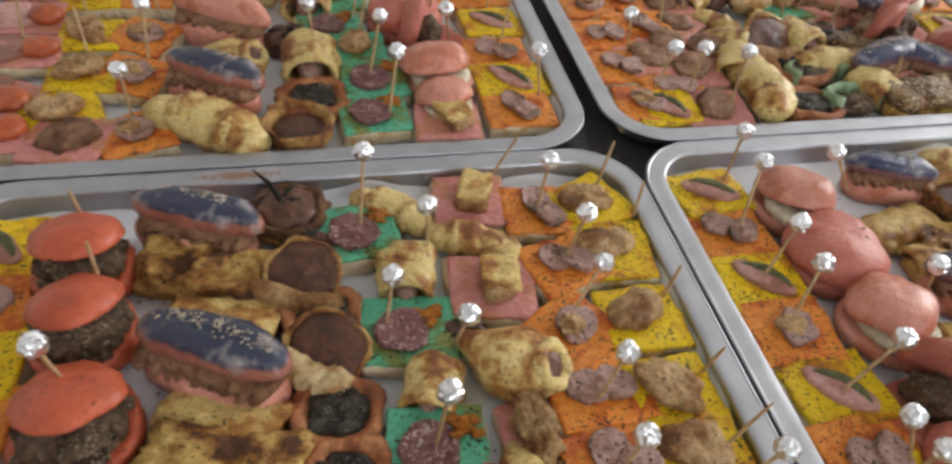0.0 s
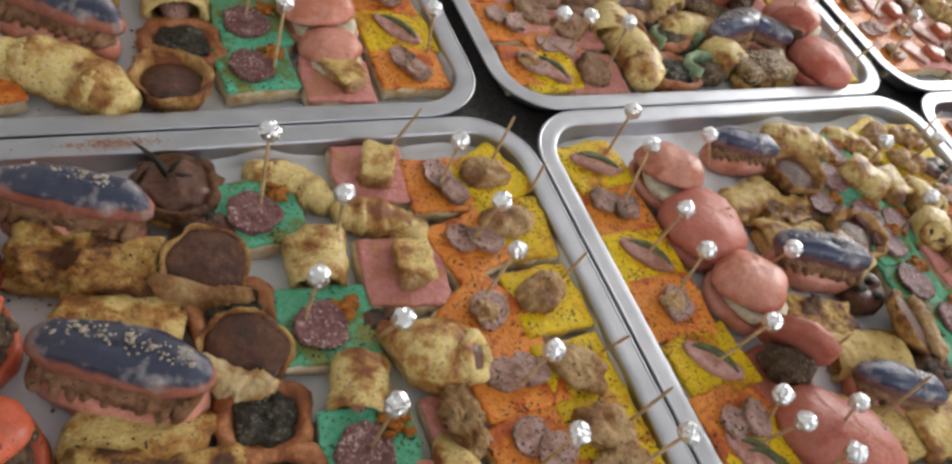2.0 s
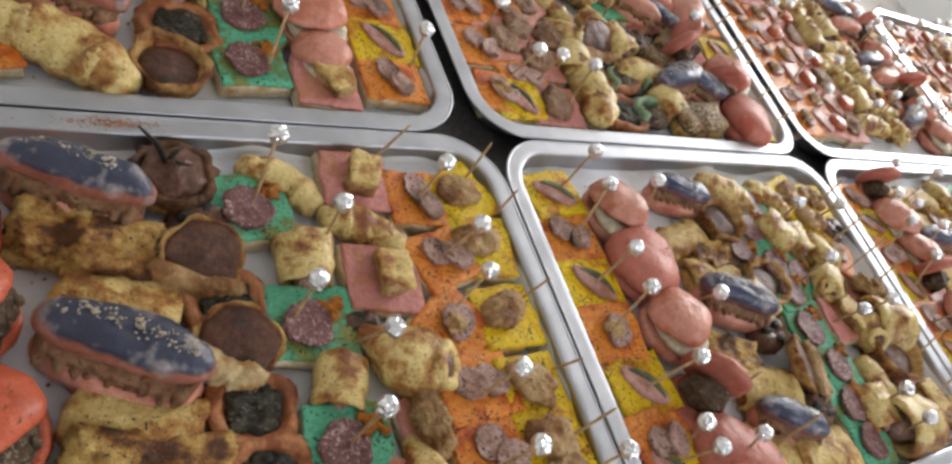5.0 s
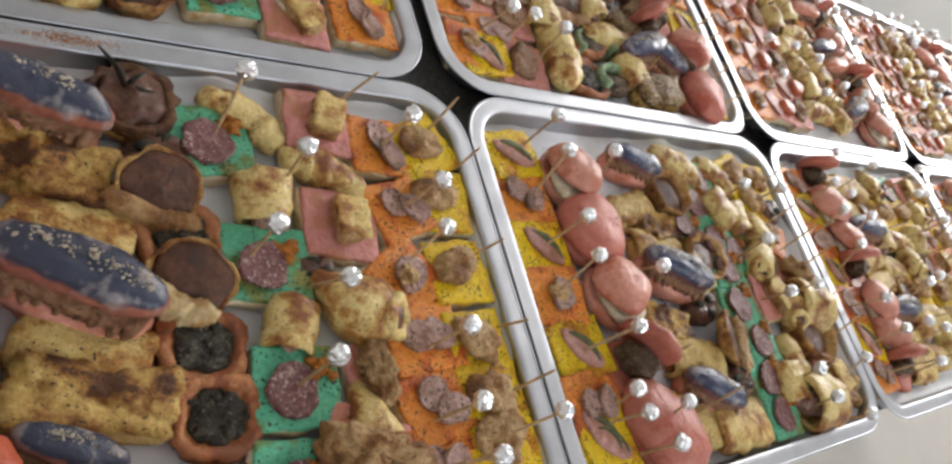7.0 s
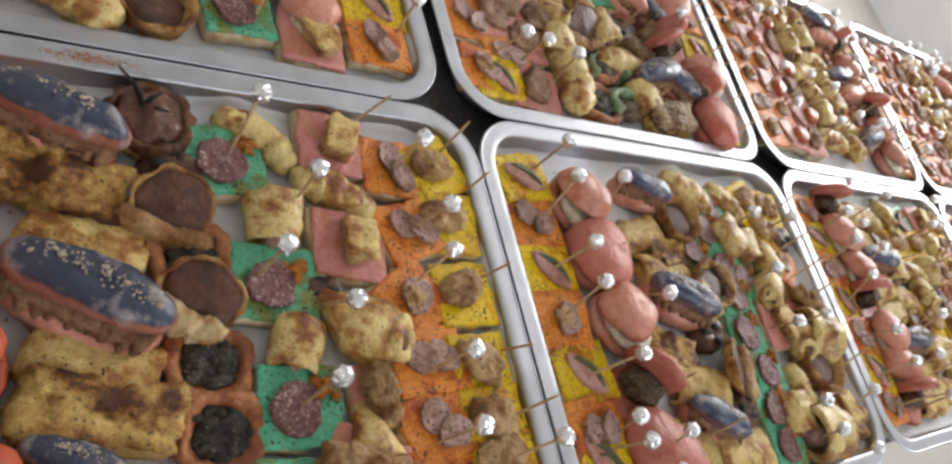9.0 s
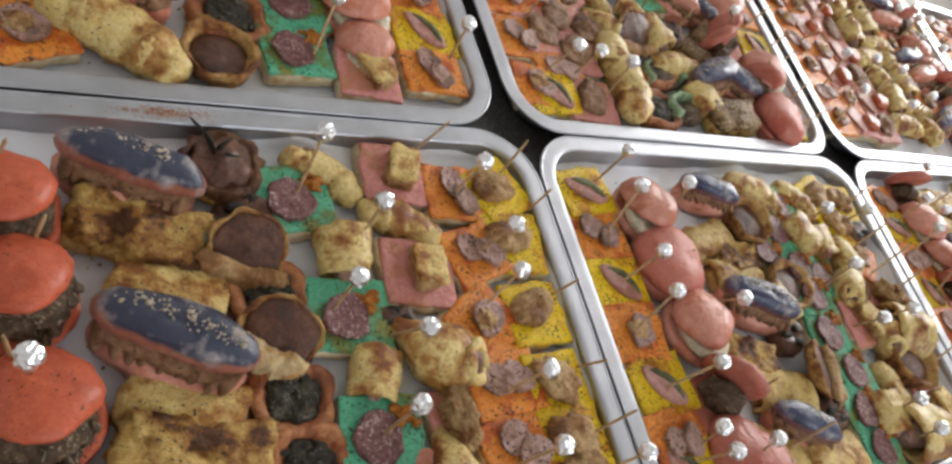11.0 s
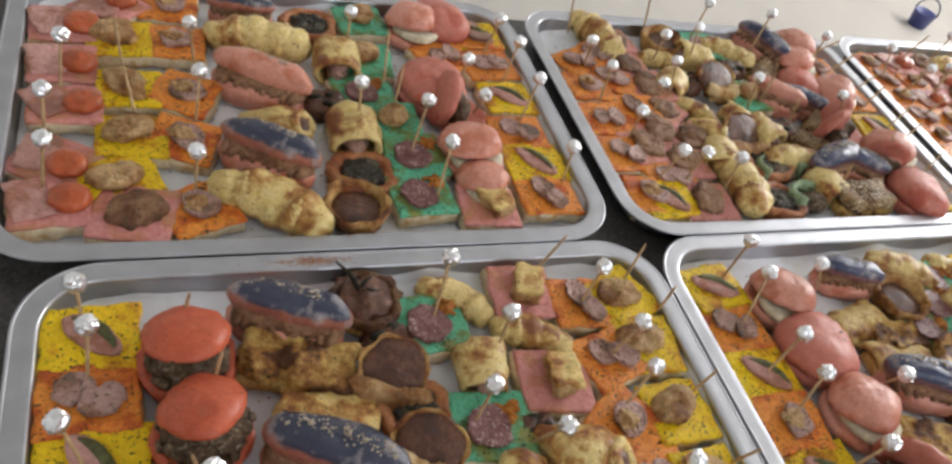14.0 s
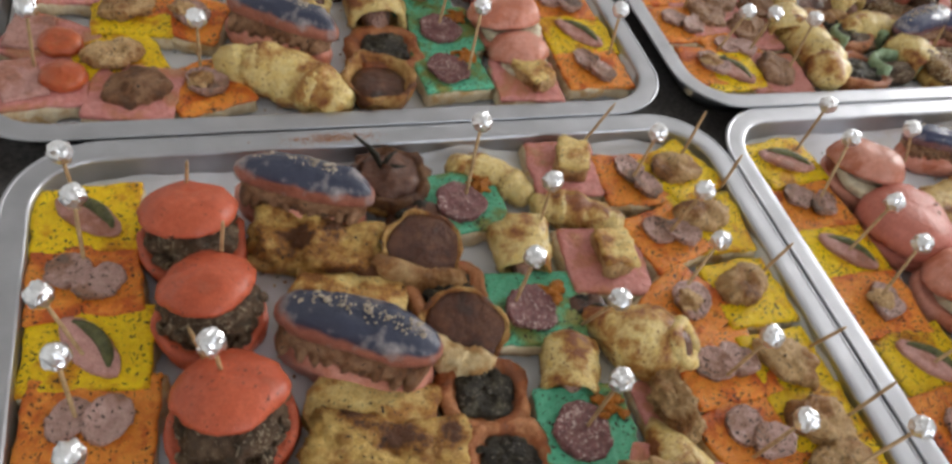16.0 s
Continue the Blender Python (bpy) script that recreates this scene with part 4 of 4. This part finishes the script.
pick(-0.201, -0.063, 0.028, -0.203, -0.062, 0.070)
pick(-0.233, -0.115, 0.028, -0.229, -0.111, 0.066)
pick(-0.197, -0.134, 0.028, -0.194, -0.146, 0.070)
pick(-0.217, -0.193, 0.028, -0.212, -0.190, 0.070)
pick(-0.147, 0.004, 0.028, -0.127, 0.013, 0.058, False)
pick(-0.121, -0.030, 0.028, -0.118, -0.029, 0.070)
pick(-0.070, -0.008, 0.028, -0.061, 0.001, 0.058, False)
pick(-0.115, -0.078, 0.028, -0.109, -0.079, 0.070)
pick(-0.054, -0.041, 0.028, -0.055, -0.042, 0.058, False)
pick(-0.121, -0.118, 0.028, -0.104, -0.106, 0.055)
pick(-0.061, -0.114, 0.028, -0.059, -0.116, 0.058, False)
pick(-0.126, -0.180, 0.028, -0.119, -0.180, 0.070)
pick(-0.059, -0.170, 0.028, -0.059, -0.176, 0.058, False)
pick(-0.132, -0.226, 0.028, -0.126, -0.226, 0.070)
pick(-0.066, -0.216, 0.028, -0.049, -0.212, 0.058, False)
put("eclair", -0.333, -0.210, -28, 0.69)
put("green_salami", -0.214, -0.193, 0, 0.62)
put("pocket", -0.174, -0.228, 20, 1.00)
put("yellow_meat", -0.079, -0.243, 0, 1.03)
put("yellow_ham", 0.011, -0.018, 0, 1.03)
put("orange_sausage", 0.008, -0.063, 0, 1.03)
put("yellow_ham", 0.011, -0.107, 0, 1.03)
put("orange_meat", 0.011, -0.149, 0, 1.03)
put("yellow_ham", 0.016, -0.193, 0, 1.03)
put("orange_sausage", 0.013, -0.234, 0, 1.03)
put("yellow_ham", 0.013, -0.271, 0, 1.03)
put("pink_bun", 0.066, -0.043, -16, 1.10)
put("red_bun", 0.070, -0.094, 0, 1.10)
put("pink_bun", 0.075, -0.152, 0, 1.10)
put("tomato_open", 0.063, -0.214, -50, 1.06)
put("red_bun", 0.078, -0.270, 0, 1.10)
put("eclair_dark", 0.158, -0.024, -24, 0.89)
put("eclair_dark", 0.157, -0.138, -21, 1.07)
put("eclair_dark", 0.147, -0.245, -30, 0.92)
put("toast", 0.173, -0.087, -9, 0.92)
put("toast_pale", 0.157, -0.111, -12, 1.02)
put("toast", 0.130, -0.179, -16, 1.00)
put("toast_pale", 0.153, -0.214, -16, 1.07)
put("toast_pale", 0.137, -0.270, -19, 1.11)
put("toast_pale", 0.176, -0.299, -10, 1.23)
put("tart", 0.204, -0.052, 0, 1.10)
put("tart", 0.219, -0.120, 0, 1.10)
put("dark_pieces", 0.189, -0.169, 0, 1.10)
put("tart_cream", 0.204, -0.204, 60, 1.10)
put("dark_pieces", 0.200, -0.238, 0, 1.10)
put("green_salami", 0.244, -0.060, 0, 1.03)
put("green_salami", 0.252, -0.101, 0, 1.03)
put("green_salami", 0.253, -0.131, 0, 1.03)
put("green_salami", 0.249, -0.169, 0, 1.03)
put("green_salami", 0.259, -0.207, 0, 1.03)
put("green_salami", 0.247, -0.241, 0, 1.03)
put("green_salami", 0.247, -0.297, 0, 1.03)
put("croissant", 0.304, -0.023, -36, 0.83)
put("pastry_roll", 0.305, -0.076, -172, 0.89)
put("pocket", 0.313, -0.127, -60, 1.10)
put("pastry_stick", 0.344, -0.132, -96, 0.66)
put("pastry_roll", 0.367, -0.179, -112, 1.32)
put("tart", 0.349, -0.211, 0, 1.32)
put("croissant", 0.303, -0.237, -93, 0.90)
put("pink_meat", 0.358, -0.258, 0, 1.03)
put("meat_roll", 0.376, -0.144, -33, 0.77)
put("dark_pieces", 0.408, -0.065, 0, 1.10)
put("pastry_roll", 0.310, -0.296, -93, 1.32)
put("toast", 0.374, -0.297, -15, 0.96)
put("yellow_meat", 0.378, -0.030, 0, 1.03)
pick(0.028, -0.012, 0.028, 0.029, -0.011, 0.070)
pick(0.014, -0.064, 0.028, 0.027, -0.044, 0.070)
pick(0.010, -0.108, 0.028, 0.022, -0.102, 0.070)
pick(0.006, -0.148, 0.028, 0.019, -0.135, 0.070)
pick(0.015, -0.195, 0.028, 0.035, -0.192, 0.070)
pick(0.030, -0.239, 0.028, 0.010, -0.236, 0.070)
pick(0.041, -0.277, 0.028, 0.035, -0.278, 0.070)
pick(0.118, -0.032, 0.028, 0.085, -0.039, 0.070)
pick(0.117, -0.131, 0.028, 0.090, -0.145, 0.070)
pick(0.092, -0.213, 0.028, 0.106, -0.208, 0.058, False)
pick(0.288, -0.056, 0.028, 0.267, -0.061, 0.070)
pick(0.345, -0.057, 0.028, 0.337, -0.062, 0.070)
pick(0.276, -0.122, 0.028, 0.267, -0.120, 0.070)
pick(0.338, -0.164, 0.028, 0.323, -0.169, 0.070)
pick(0.287, -0.168, 0.028, 0.267, -0.175, 0.070)
pick(0.292, -0.249, 0.028, 0.259, -0.249, 0.070)
pick(0.290, -0.278, 0.028, 0.267, -0.276, 0.070)
pick(0.335, -0.297, 0.028, 0.313, -0.299, 0.070)
put("pink_tomato", -0.484, 0.082, 0, 1.03)
put("pink_tomato", -0.484, 0.130, -28, 1.0)
put("pink_tomato", -0.480, 0.193, 0, 1.03)
put("pink_tomato", -0.485, 0.245, 0, 1.03)
put("pink_tomato", -0.498, 0.299, 0, 1.03)
put("yellow_meat", -0.440, 0.108, 25, 1.03)
put("yellow_meat", -0.433, 0.157, 0, 1.03)
put("yellow_meat", -0.435, 0.215, 0, 1.03)
put("yellow_meat", -0.444, 0.283, 0, 1.03)
put("pink_brown", -0.431, 0.076, -14, 1.06)
put("orange_meat", -0.389, 0.080, 22, 1.03)
put("orange_meat", -0.397, 0.155, -22, 1.03)
put("orange_meat", -0.394, 0.212, -24, 1.03)
put("orange_meat", -0.401, 0.282, 0, 1.03)
put("orange_meat", -0.403, 0.339, 0, 1.03)
put("croissant", -0.336, 0.085, -36, 1.32)
put("eclair", -0.334, 0.132, -27, 1.09)
put("pocket", -0.322, 0.169, 75, 1.10)
put("pink_eclair", -0.332, 0.222, -35, 1.13)
put("croissant", -0.326, 0.292, -18, 1.32)
put("eclair", -0.339, 0.350, -11, 0.80)
put("tart", -0.275, 0.077, 0, 1.10)
put("olive_pastry", -0.262, 0.118, 0, 1.10)
put("pastry_roll", -0.262, 0.163, -179, 1.19)
put("pastry_roll", -0.261, 0.261, -178, 1.16)
put("dark_pieces", -0.280, 0.204, 0, 1.10)
put("olive_pastry", -0.277, 0.324, 0, 1.10)
put("green_salami", -0.217, 0.090, 0, 1.03)
put("green_salami", -0.212, 0.138, 0, 1.03)
put("green_meat", -0.223, 0.182, 0, 1.03)
put("green_meat", -0.232, 0.273, 0, 1.03)
put("green_meat", -0.224, 0.350, 0, 1.03)
put("pink_bun", -0.161, 0.100, 0, 0.88)
put("pink_meat", -0.163, 0.069, 0, 1.03)
put("pink_bun", -0.162, 0.139, 0, 1.10)
put("tomato_open", -0.155, 0.197, 90, 1.03)
put("red_bun", -0.176, 0.229, 0, 1.10)
put("pink_bun", -0.172, 0.326, 0, 1.10)
put("red_bun", -0.143, 0.340, 0, 1.10)
put("orange_sausage", -0.104, 0.078, 0, 1.03)
put("yellow_ham", -0.102, 0.129, 0, 1.03)
put("orange_sausage", -0.104, 0.170, 0, 1.03)
put("yellow_ham", -0.097, 0.221, 0, 1.03)
put("orange_sausage", -0.103, 0.273, 0, 1.03)
put("yellow_ham", -0.102, 0.324, 0, 1.03)
put("orange_sausage", -0.103, 0.374, 0, 1.03)
pick(-0.491, 0.153, 0.028, -0.488, 0.154, 0.070)
pick(-0.489, 0.100, 0.028, -0.484, 0.103, 0.070)
pick(-0.484, 0.210, 0.028, -0.480, 0.219, 0.070)
pick(-0.385, 0.248, 0.028, -0.389, 0.245, 0.070)
pick(-0.387, 0.175, 0.028, -0.384, 0.182, 0.070)
pick(-0.391, 0.098, 0.028, -0.390, 0.092, 0.070)
pick(-0.431, 0.179, 0.028, -0.438, 0.201, 0.058, False)
pick(-0.441, 0.241, 0.028, -0.445, 0.263, 0.058, False)
pick(-0.248, 0.281, 0.028, -0.250, 0.280, 0.070)
pick(-0.257, 0.172, 0.028, -0.261, 0.170, 0.075)
pick(-0.216, 0.140, 0.028, -0.206, 0.156, 0.070)
pick(-0.207, 0.085, 0.028, -0.199, 0.105, 0.070)
pick(-0.220, 0.196, 0.028, -0.211, 0.219, 0.058, False)
pick(-0.220, 0.238, 0.028, -0.213, 0.274, 0.058, False)
pick(-0.155, 0.223, 0.028, -0.153, 0.217, 0.070)
pick(-0.142, 0.195, 0.028, -0.152, 0.166, 0.070)
pick(-0.084, 0.103, 0.028, -0.091, 0.100, 0.070)
pick(-0.097, 0.186, 0.028, -0.089, 0.193, 0.070)
pick(-0.096, 0.246, 0.028, -0.090, 0.250, 0.070)
pick(-0.102, 0.292, 0.028, -0.098, 0.288, 0.070)
put("orange_meat", -0.025, 0.075, 0, 1.03)
put("orange_sausage", -0.007, 0.142, 0, 1.03)
put("orange_sausage", -0.007, 0.194, 0, 1.03)
put("orange_meat", 0.003, 0.246, 0, 1.03)
put("yellow_ham", 0.019, 0.071, 0, 1.03)
put("pink_brown", 0.061, 0.064, 0, 1.03)
put("pink_brown", 0.031, 0.151, 0, 1.03)
put("pink_brown", 0.064, 0.133, 0, 1.03)
put("pink_brown", 0.080, 0.250, 0, 1.03)
put("pink_brown", 0.072, 0.334, 0, 1.03)
put("croissant", 0.117, 0.099, -87, 1.29)
put("croissant", 0.129, 0.214, -50, 0.74)
put("pastry_roll", 0.175, 0.208, -145, 0.75)
put("tart_cream", 0.155, 0.167, 0, 1.10)
put("croissant", 0.121, 0.309, -9, 0.76)
put("pastry_roll", 0.172, 0.308, -106, 0.99)
put("tart_cream", 0.176, 0.260, 0, 1.10)
put("croissant", 0.056, 0.347, -79, 1.25)
put("tart", 0.141, 0.370, 0, 1.10)
put("olive_pastry", 0.171, 0.130, 0, 1.10)
put("olive_pastry", 0.150, 0.077, 0, 1.10)
put("green_wrap", 0.196, 0.076, 0, 1.10)
put("green_wrap", 0.181, 0.117, 0, 1.10)
put("green_meat", 0.210, 0.242, 0, 1.03)
put("green_salami", 0.201, 0.353, 0, 1.03)
put("sesame_roll", 0.257, 0.071, -2, 1.30)
put("eclair_dark", 0.283, 0.122, -32, 0.97)
put("sesame_roll", 0.252, 0.164, -38, 0.86)
put("dark_pieces", 0.222, 0.186, 0, 1.10)
put("eclair_dark", 0.287, 0.229, -42, 0.81)
put("eclair_dark", 0.290, 0.362, -61, 1.06)
put("dark_pieces", 0.219, 0.291, 0, 1.10)
put("red_bun", 0.336, 0.076, 0, 1.10)
put("pink_bun", 0.349, 0.140, 60, 1.10)
put("tomato_open", 0.314, 0.180, 60, 1.03)
put("pink_bun", 0.339, 0.242, 60, 1.10)
put("pink_bun", 0.343, 0.338, 60, 1.10)
put("orange_meat", 0.363, 0.302, 0, 1.03)
put("yellow_ham", 0.356, 0.059, 0, 1.03)
put("yellow_ham", 0.378, 0.188, 0, 1.03)
put("orange_sausage", 0.395, 0.244, 0, 1.03)
pick(0.001, 0.215, 0.028, 0.001, 0.220, 0.070)
pick(0.014, 0.163, 0.028, 0.003, 0.151, 0.070)
pick(0.018, 0.104, 0.028, 0.021, 0.097, 0.070)
pick(0.049, 0.103, 0.028, 0.046, 0.095, 0.070)
pick(0.075, 0.078, 0.028, 0.081, 0.088, 0.070)
pick(0.098, 0.234, 0.028, 0.086, 0.235, 0.070)
pick(0.197, 0.218, 0.028, 0.182, 0.214, 0.070)
pick(0.222, 0.230, 0.028, 0.232, 0.241, 0.058, False)
pick(0.234, 0.189, 0.028, 0.234, 0.194, 0.058, False)
pick(0.242, 0.093, 0.028, 0.234, 0.093, 0.058, False)
pick(0.111, 0.300, 0.028, 0.098, 0.284, 0.070)
pick(0.012, 0.281, 0.028, -0.004, 0.261, 0.070)
pick(0.345, 0.130, 0.028, 0.312, 0.128, 0.066, False)
pick(0.300, 0.170, 0.028, 0.285, 0.190, 0.070)
pick(0.160, 0.300, 0.028, 0.150, 0.300, 0.072)
pick(0.060, 0.200, 0.028, 0.050, 0.196, 0.070)
pick(0.330, 0.290, 0.028, 0.345, 0.305, 0.072)
pick(0.270, 0.330, 0.028, 0.285, 0.345, 0.072)
pick(0.190, 0.350, 0.028, 0.200, 0.360, 0.070)
pick(0.020, 0.350, 0.028, 0.012, 0.352, 0.070)
pick(0.120, 0.350, 0.028, 0.112, 0.356, 0.074)

# ---- trays in two rows along the table ----
for x in FRONT_X:
    tray(x, FRONT)
for x in BACK_X:
    tray(x, BACK)

# ---- what fills the trays further along, column by column ----
LONG = {"eclair", "eclair_dark", "pink_eclair", "toast", "toast_pale", "croissant", "sesame_roll", "meat_roll"}


def fill(cx, cy, columns, seed, x0=-0.190, x1=0.190, y0=0.128, y1=-0.128, step=0.041, picks=0.62):
    rnd = random.Random(seed)
    n = len(columns)
    for c, names in enumerate(columns):
        x = x0 + (x1 - x0) * c / (n - 1)
        y, k = y0 - rnd.uniform(0, 0.01), rnd.randrange(len(names))
        while y > y1:
            name = names[k % len(names)]
            k += 1
            rot = rnd.uniform(-30, 20) if name in LONG else rnd.uniform(-12, 12)
            put(name, cx + x + rnd.uniform(-0.004, 0.004), cy + y, rot, rnd.uniform(0.95, 1.06))
            if rnd.random() < picks:
                bx, by = cx + x + rnd.uniform(-0.01, 0.01), cy + y + rnd.uniform(-0.008, 0.008)
                pick(bx, by, 0.028, bx + rnd.uniform(0.0, 0.03), by + rnd.uniform(-0.005, 0.022), rnd.uniform(0.058, 0.074), rnd.random() < 0.7)
            y -= step * rnd.uniform(0.92, 1.05) * (0.85 if name in LONG else 1.0)


SQUARES = ["yellow_ham", "orange_sausage"]
FRONT_COLS = [SQUARES, ["pink_bun", "tomato_open", "red_bun"], ["eclair_dark", "toast_pale", "toast"], ["pastry_roll", "dark_pieces", "tart"],
              ["croissant", "green_salami", "pocket"], ["yellow_meat", "pastry_roll", "green_salami"], ["pocket", "orange_meat", "pink_meat"], ["orange_meat", "yellow_meat"]]
BACK_COLS = [["orange_sausage", "orange_meat"], ["pink_brown", "pink_brown"], ["croissant", "pastry_roll", "pocket"], ["dark_pieces", "tart_cream", "olive_pastry"],
             ["pastry_roll", "croissant", "green_meat"], ["pink_eclair", "sesame_roll", "eclair_dark"], ["pink_bun", "tomato_open", "red_bun"], ["orange_meat", "yellow_ham"]]
FAR_FRONT = [SQUARES, ["pink_bun", "tomato_open", "pink_bun"], ["eclair_dark", "toast_pale", "toast_pale"], ["pastry_roll", "toast_pale", "tart"],
             ["croissant", "pocket", "yellow_meat"], ["yellow_meat", "pastry_roll", "green_salami"], ["pocket", "orange_meat", "pink_meat"], ["orange_meat", "yellow_meat"]]
FAR_BACK = [["orange_sausage", "orange_meat"], ["pink_tomato", "orange_meat"], ["pink_tomato", "pink_brown"], ["croissant", "pocket", "pastry_roll"], ["pastry_roll", "croissant", "pocket"],
            ["pink_eclair", "orange_meat", "eclair_dark"], ["pink_bun", "pink_bun", "tomato_open"], ["orange_meat", "yellow_ham"]]
for s, x in enumerate(FRONT_X[2:]):
    fill(x, FRONT, FAR_FRONT, 11 + s)
for s, x in enumerate(BACK_X[2:]):
    fill(x, BACK, FAR_BACK, 21 + s)

# the near end of the first two trays
for k in range(3):
    put(SQUARES[k % 2], -0.452, -0.185 - 0.044 * k)
for k in range(2):
    put("tomato_burger", -0.380, -0.222 - 0.058 * k, 5, 1.0)
A_COLS = [["toast_pale", "eclair"], ["olive_pastry", "tart_cream"], ["pastry_roll", "green_salami"], ["meat_roll", "pocket"], ["orange_sausage"], ["yellow_meat"]]
fill(FRONT_X[0], FRONT, A_COLS, 5, x0=-0.055, x1=0.185, y0=-0.100, y1=-0.140, picks=0.2)
B_COLS = [SQUARES, ["red_bun"], ["toast_pale", "eclair_dark"], ["tart", "olive_pastry"]]
fill(0.197, FRONT, B_COLS, 7, x0=-0.185, x1=-0.030, y0=-0.110, y1=-0.140, picks=0.2)


def close_up(cx, cy, columns, seed, gap=0.036, x0=-0.18, x1=0.18):
    """Small pieces in the gaps that are left between the others on a tray."""
    rnd = random.Random(seed)
    for k in range(420):
        x, y = cx + rnd.uniform(x0, x1), cy + rnd.uniform(-0.128, 0.128)
        if min(math.hypot(x - a, y - b) for a, b in placed) > gap:
            names = columns[min(len(columns) - 1, int((x - cx + 0.19) / 0.38 * len(columns)))]
            put(rnd.choice(names), x, y, rnd.uniform(-40, 40), rnd.uniform(0.90, 1.06))


close_up(0.195, FRONT, FRONT_COLS, 31, 0.030, -0.06)
close_up(0.189, BACK, BACK_COLS, 32, 0.031)
close_up(BACK_X[0], BACK, [["pink_tomato"], ["yellow_meat"], ["orange_meat"], ["toast_pale", "pocket"], ["pastry_roll", "tart"], ["green_salami"], ["pink_bun"], ["orange_sausage"]], 33, 0.042)
for s, x in enumerate(FRONT_X[2:]):
    close_up(x, FRONT, FAR_FRONT, 41 + s, 0.035)
for s, x in enumerate(BACK_X[2:]):
    close_up(x, BACK, FAR_BACK, 51 + s, 0.035)

# bare toothpicks that lean out over the rims
for x, y0, n, seed in ((0.372, 0.075, 8, 3), (0.368, -0.255, 7, 4), (0.845, 0.07, 7, 5), (0.838, -0.25, 6, 6)):
    rnd = random.Random(seed)
    for k in range(n):
        y = y0 + 0.036 * k + rnd.uniform(-0.006, 0.006)
        pick(x, y, 0.028, x + rnd.uniform(0.034, 0.048), y + rnd.uniform(0.008, 0.02), rnd.uniform(0.044, 0.058), rnd.random() < 0.15)


# ---- small things ----
def sprig(x, y, z):
    ob = tagged(thing("herb_sprig"), "charred dark herb sprig sticking up beside a brown tartlet", "herb")
    for k, (dx, dy, dz) in enumerate(((-0.016, 0.014, 0.016), (-0.008, 0.008, 0.013), (0.010, 0.006, 0.008), (0.014, -0.006, 0.006))):
        part("twig", tube([(0, 0, 0), (dx * 0.4, dy * 0.5, dz * 0.6), (dx, dy, dz)], [0.0014, 0.0016, 0.0005], 7, 0.0004, 200, k), M["herb"], ob)
    ob.matrix_basis = pose(x, y, z)


sprig(-0.289, -0.006, 0.030)


def smear(x, y, num, seed):
    rnd = random.Random(seed)
    bits = [moved(blob(rnd.uniform(0.0002, 0.0007), rnd.uniform(0.0002, 0.0006), 0.0002, nu=6, nv=4), pose(rnd.gauss(0, 0.014), rnd.gauss(0, 0.0022), 0)) for k in range(num)]
    ob = tagged(new("spice_crumbs", mesh("spice_crumbs", joined(*bits), M["dab"])), "spilled reddish-brown spice crumbs on the tray rim", "crumbs", kind="stuff")
    ob.matrix_basis = pose(x, y, 0.0294)


smear(-0.316, 0.0225, 420, 3)


def crumbs(cx, cy, mat, label, num, seed):
    """Loose crumbs strewn over a tray's paper."""
    rnd = random.Random(seed)
    bits = [moved(blob(rnd.uniform(0.0004, 0.0015), rnd.uniform(0.0003, 0.0010), 0.0005, nu=6, nv=4),
                  pose(rnd.uniform(-0.195, 0.195), rnd.uniform(-0.14, 0.14), 0, 0, 0, rnd.uniform(0, 180))) for k in range(num)]
    ob = tagged(new("crumbs", mesh("crumbs", joined(*bits), M[mat])), label, "crumbs", kind="stuff")
    ob.matrix_basis = pose(cx, cy, TRAY_FLOOR)


for k, (x, y) in enumerate(((FRONT_X[0], FRONT), (FRONT_X[1], FRONT), (BACK_X[0], BACK), (BACK_X[1], BACK))):
    crumbs(x, y, "herb", "dark pepper grains strewn over the tray paper", 260, 60 + k)
    crumbs(x, y, "toast", "browned bread crumbs strewn over the tray paper", 160, 70 + k)
smear(-0.033, -0.128, 7, 9)
smear(0.16, 0.0385, 9, 12)


def bucket(x, y):
    ob = tagged(thing("bucket"), "small blue plastic bucket with a dark handle", "bucket")
    part("tub", lathe([(0.045, 0.0), (0.052, 0.004), (0.064, 0.085), (0.067, 0.088), (0.062, 0.089), (0.050, 0.012), (0.01, 0.010)], 28), BLUE, ob)
    part("handle", tube([(0.064 * math.cos(radians(a)), 0, 0.085 + 0.085 * math.sin(radians(a))) for a in range(0, 181, 12)], [0.0045] * 16, 8), BLACK_PLASTIC, ob, "dark looped carrying handle")
    ob.matrix_basis = pose(x, y, FLOOR_Z, 0, 0, -55) @ Matrix.Diagonal((0.78, 0.78, 0.78, 1))


BLUE = simple("blue_plastic", (0.05, 0.06, 0.20), 0.4, 0.0, 0.1, 20)
BLACK_PLASTIC = simple("dark_plastic", (0.05, 0.05, 0.06), 0.45, 0.0, 0.1, 20)
bucket(2.764, 1.914)
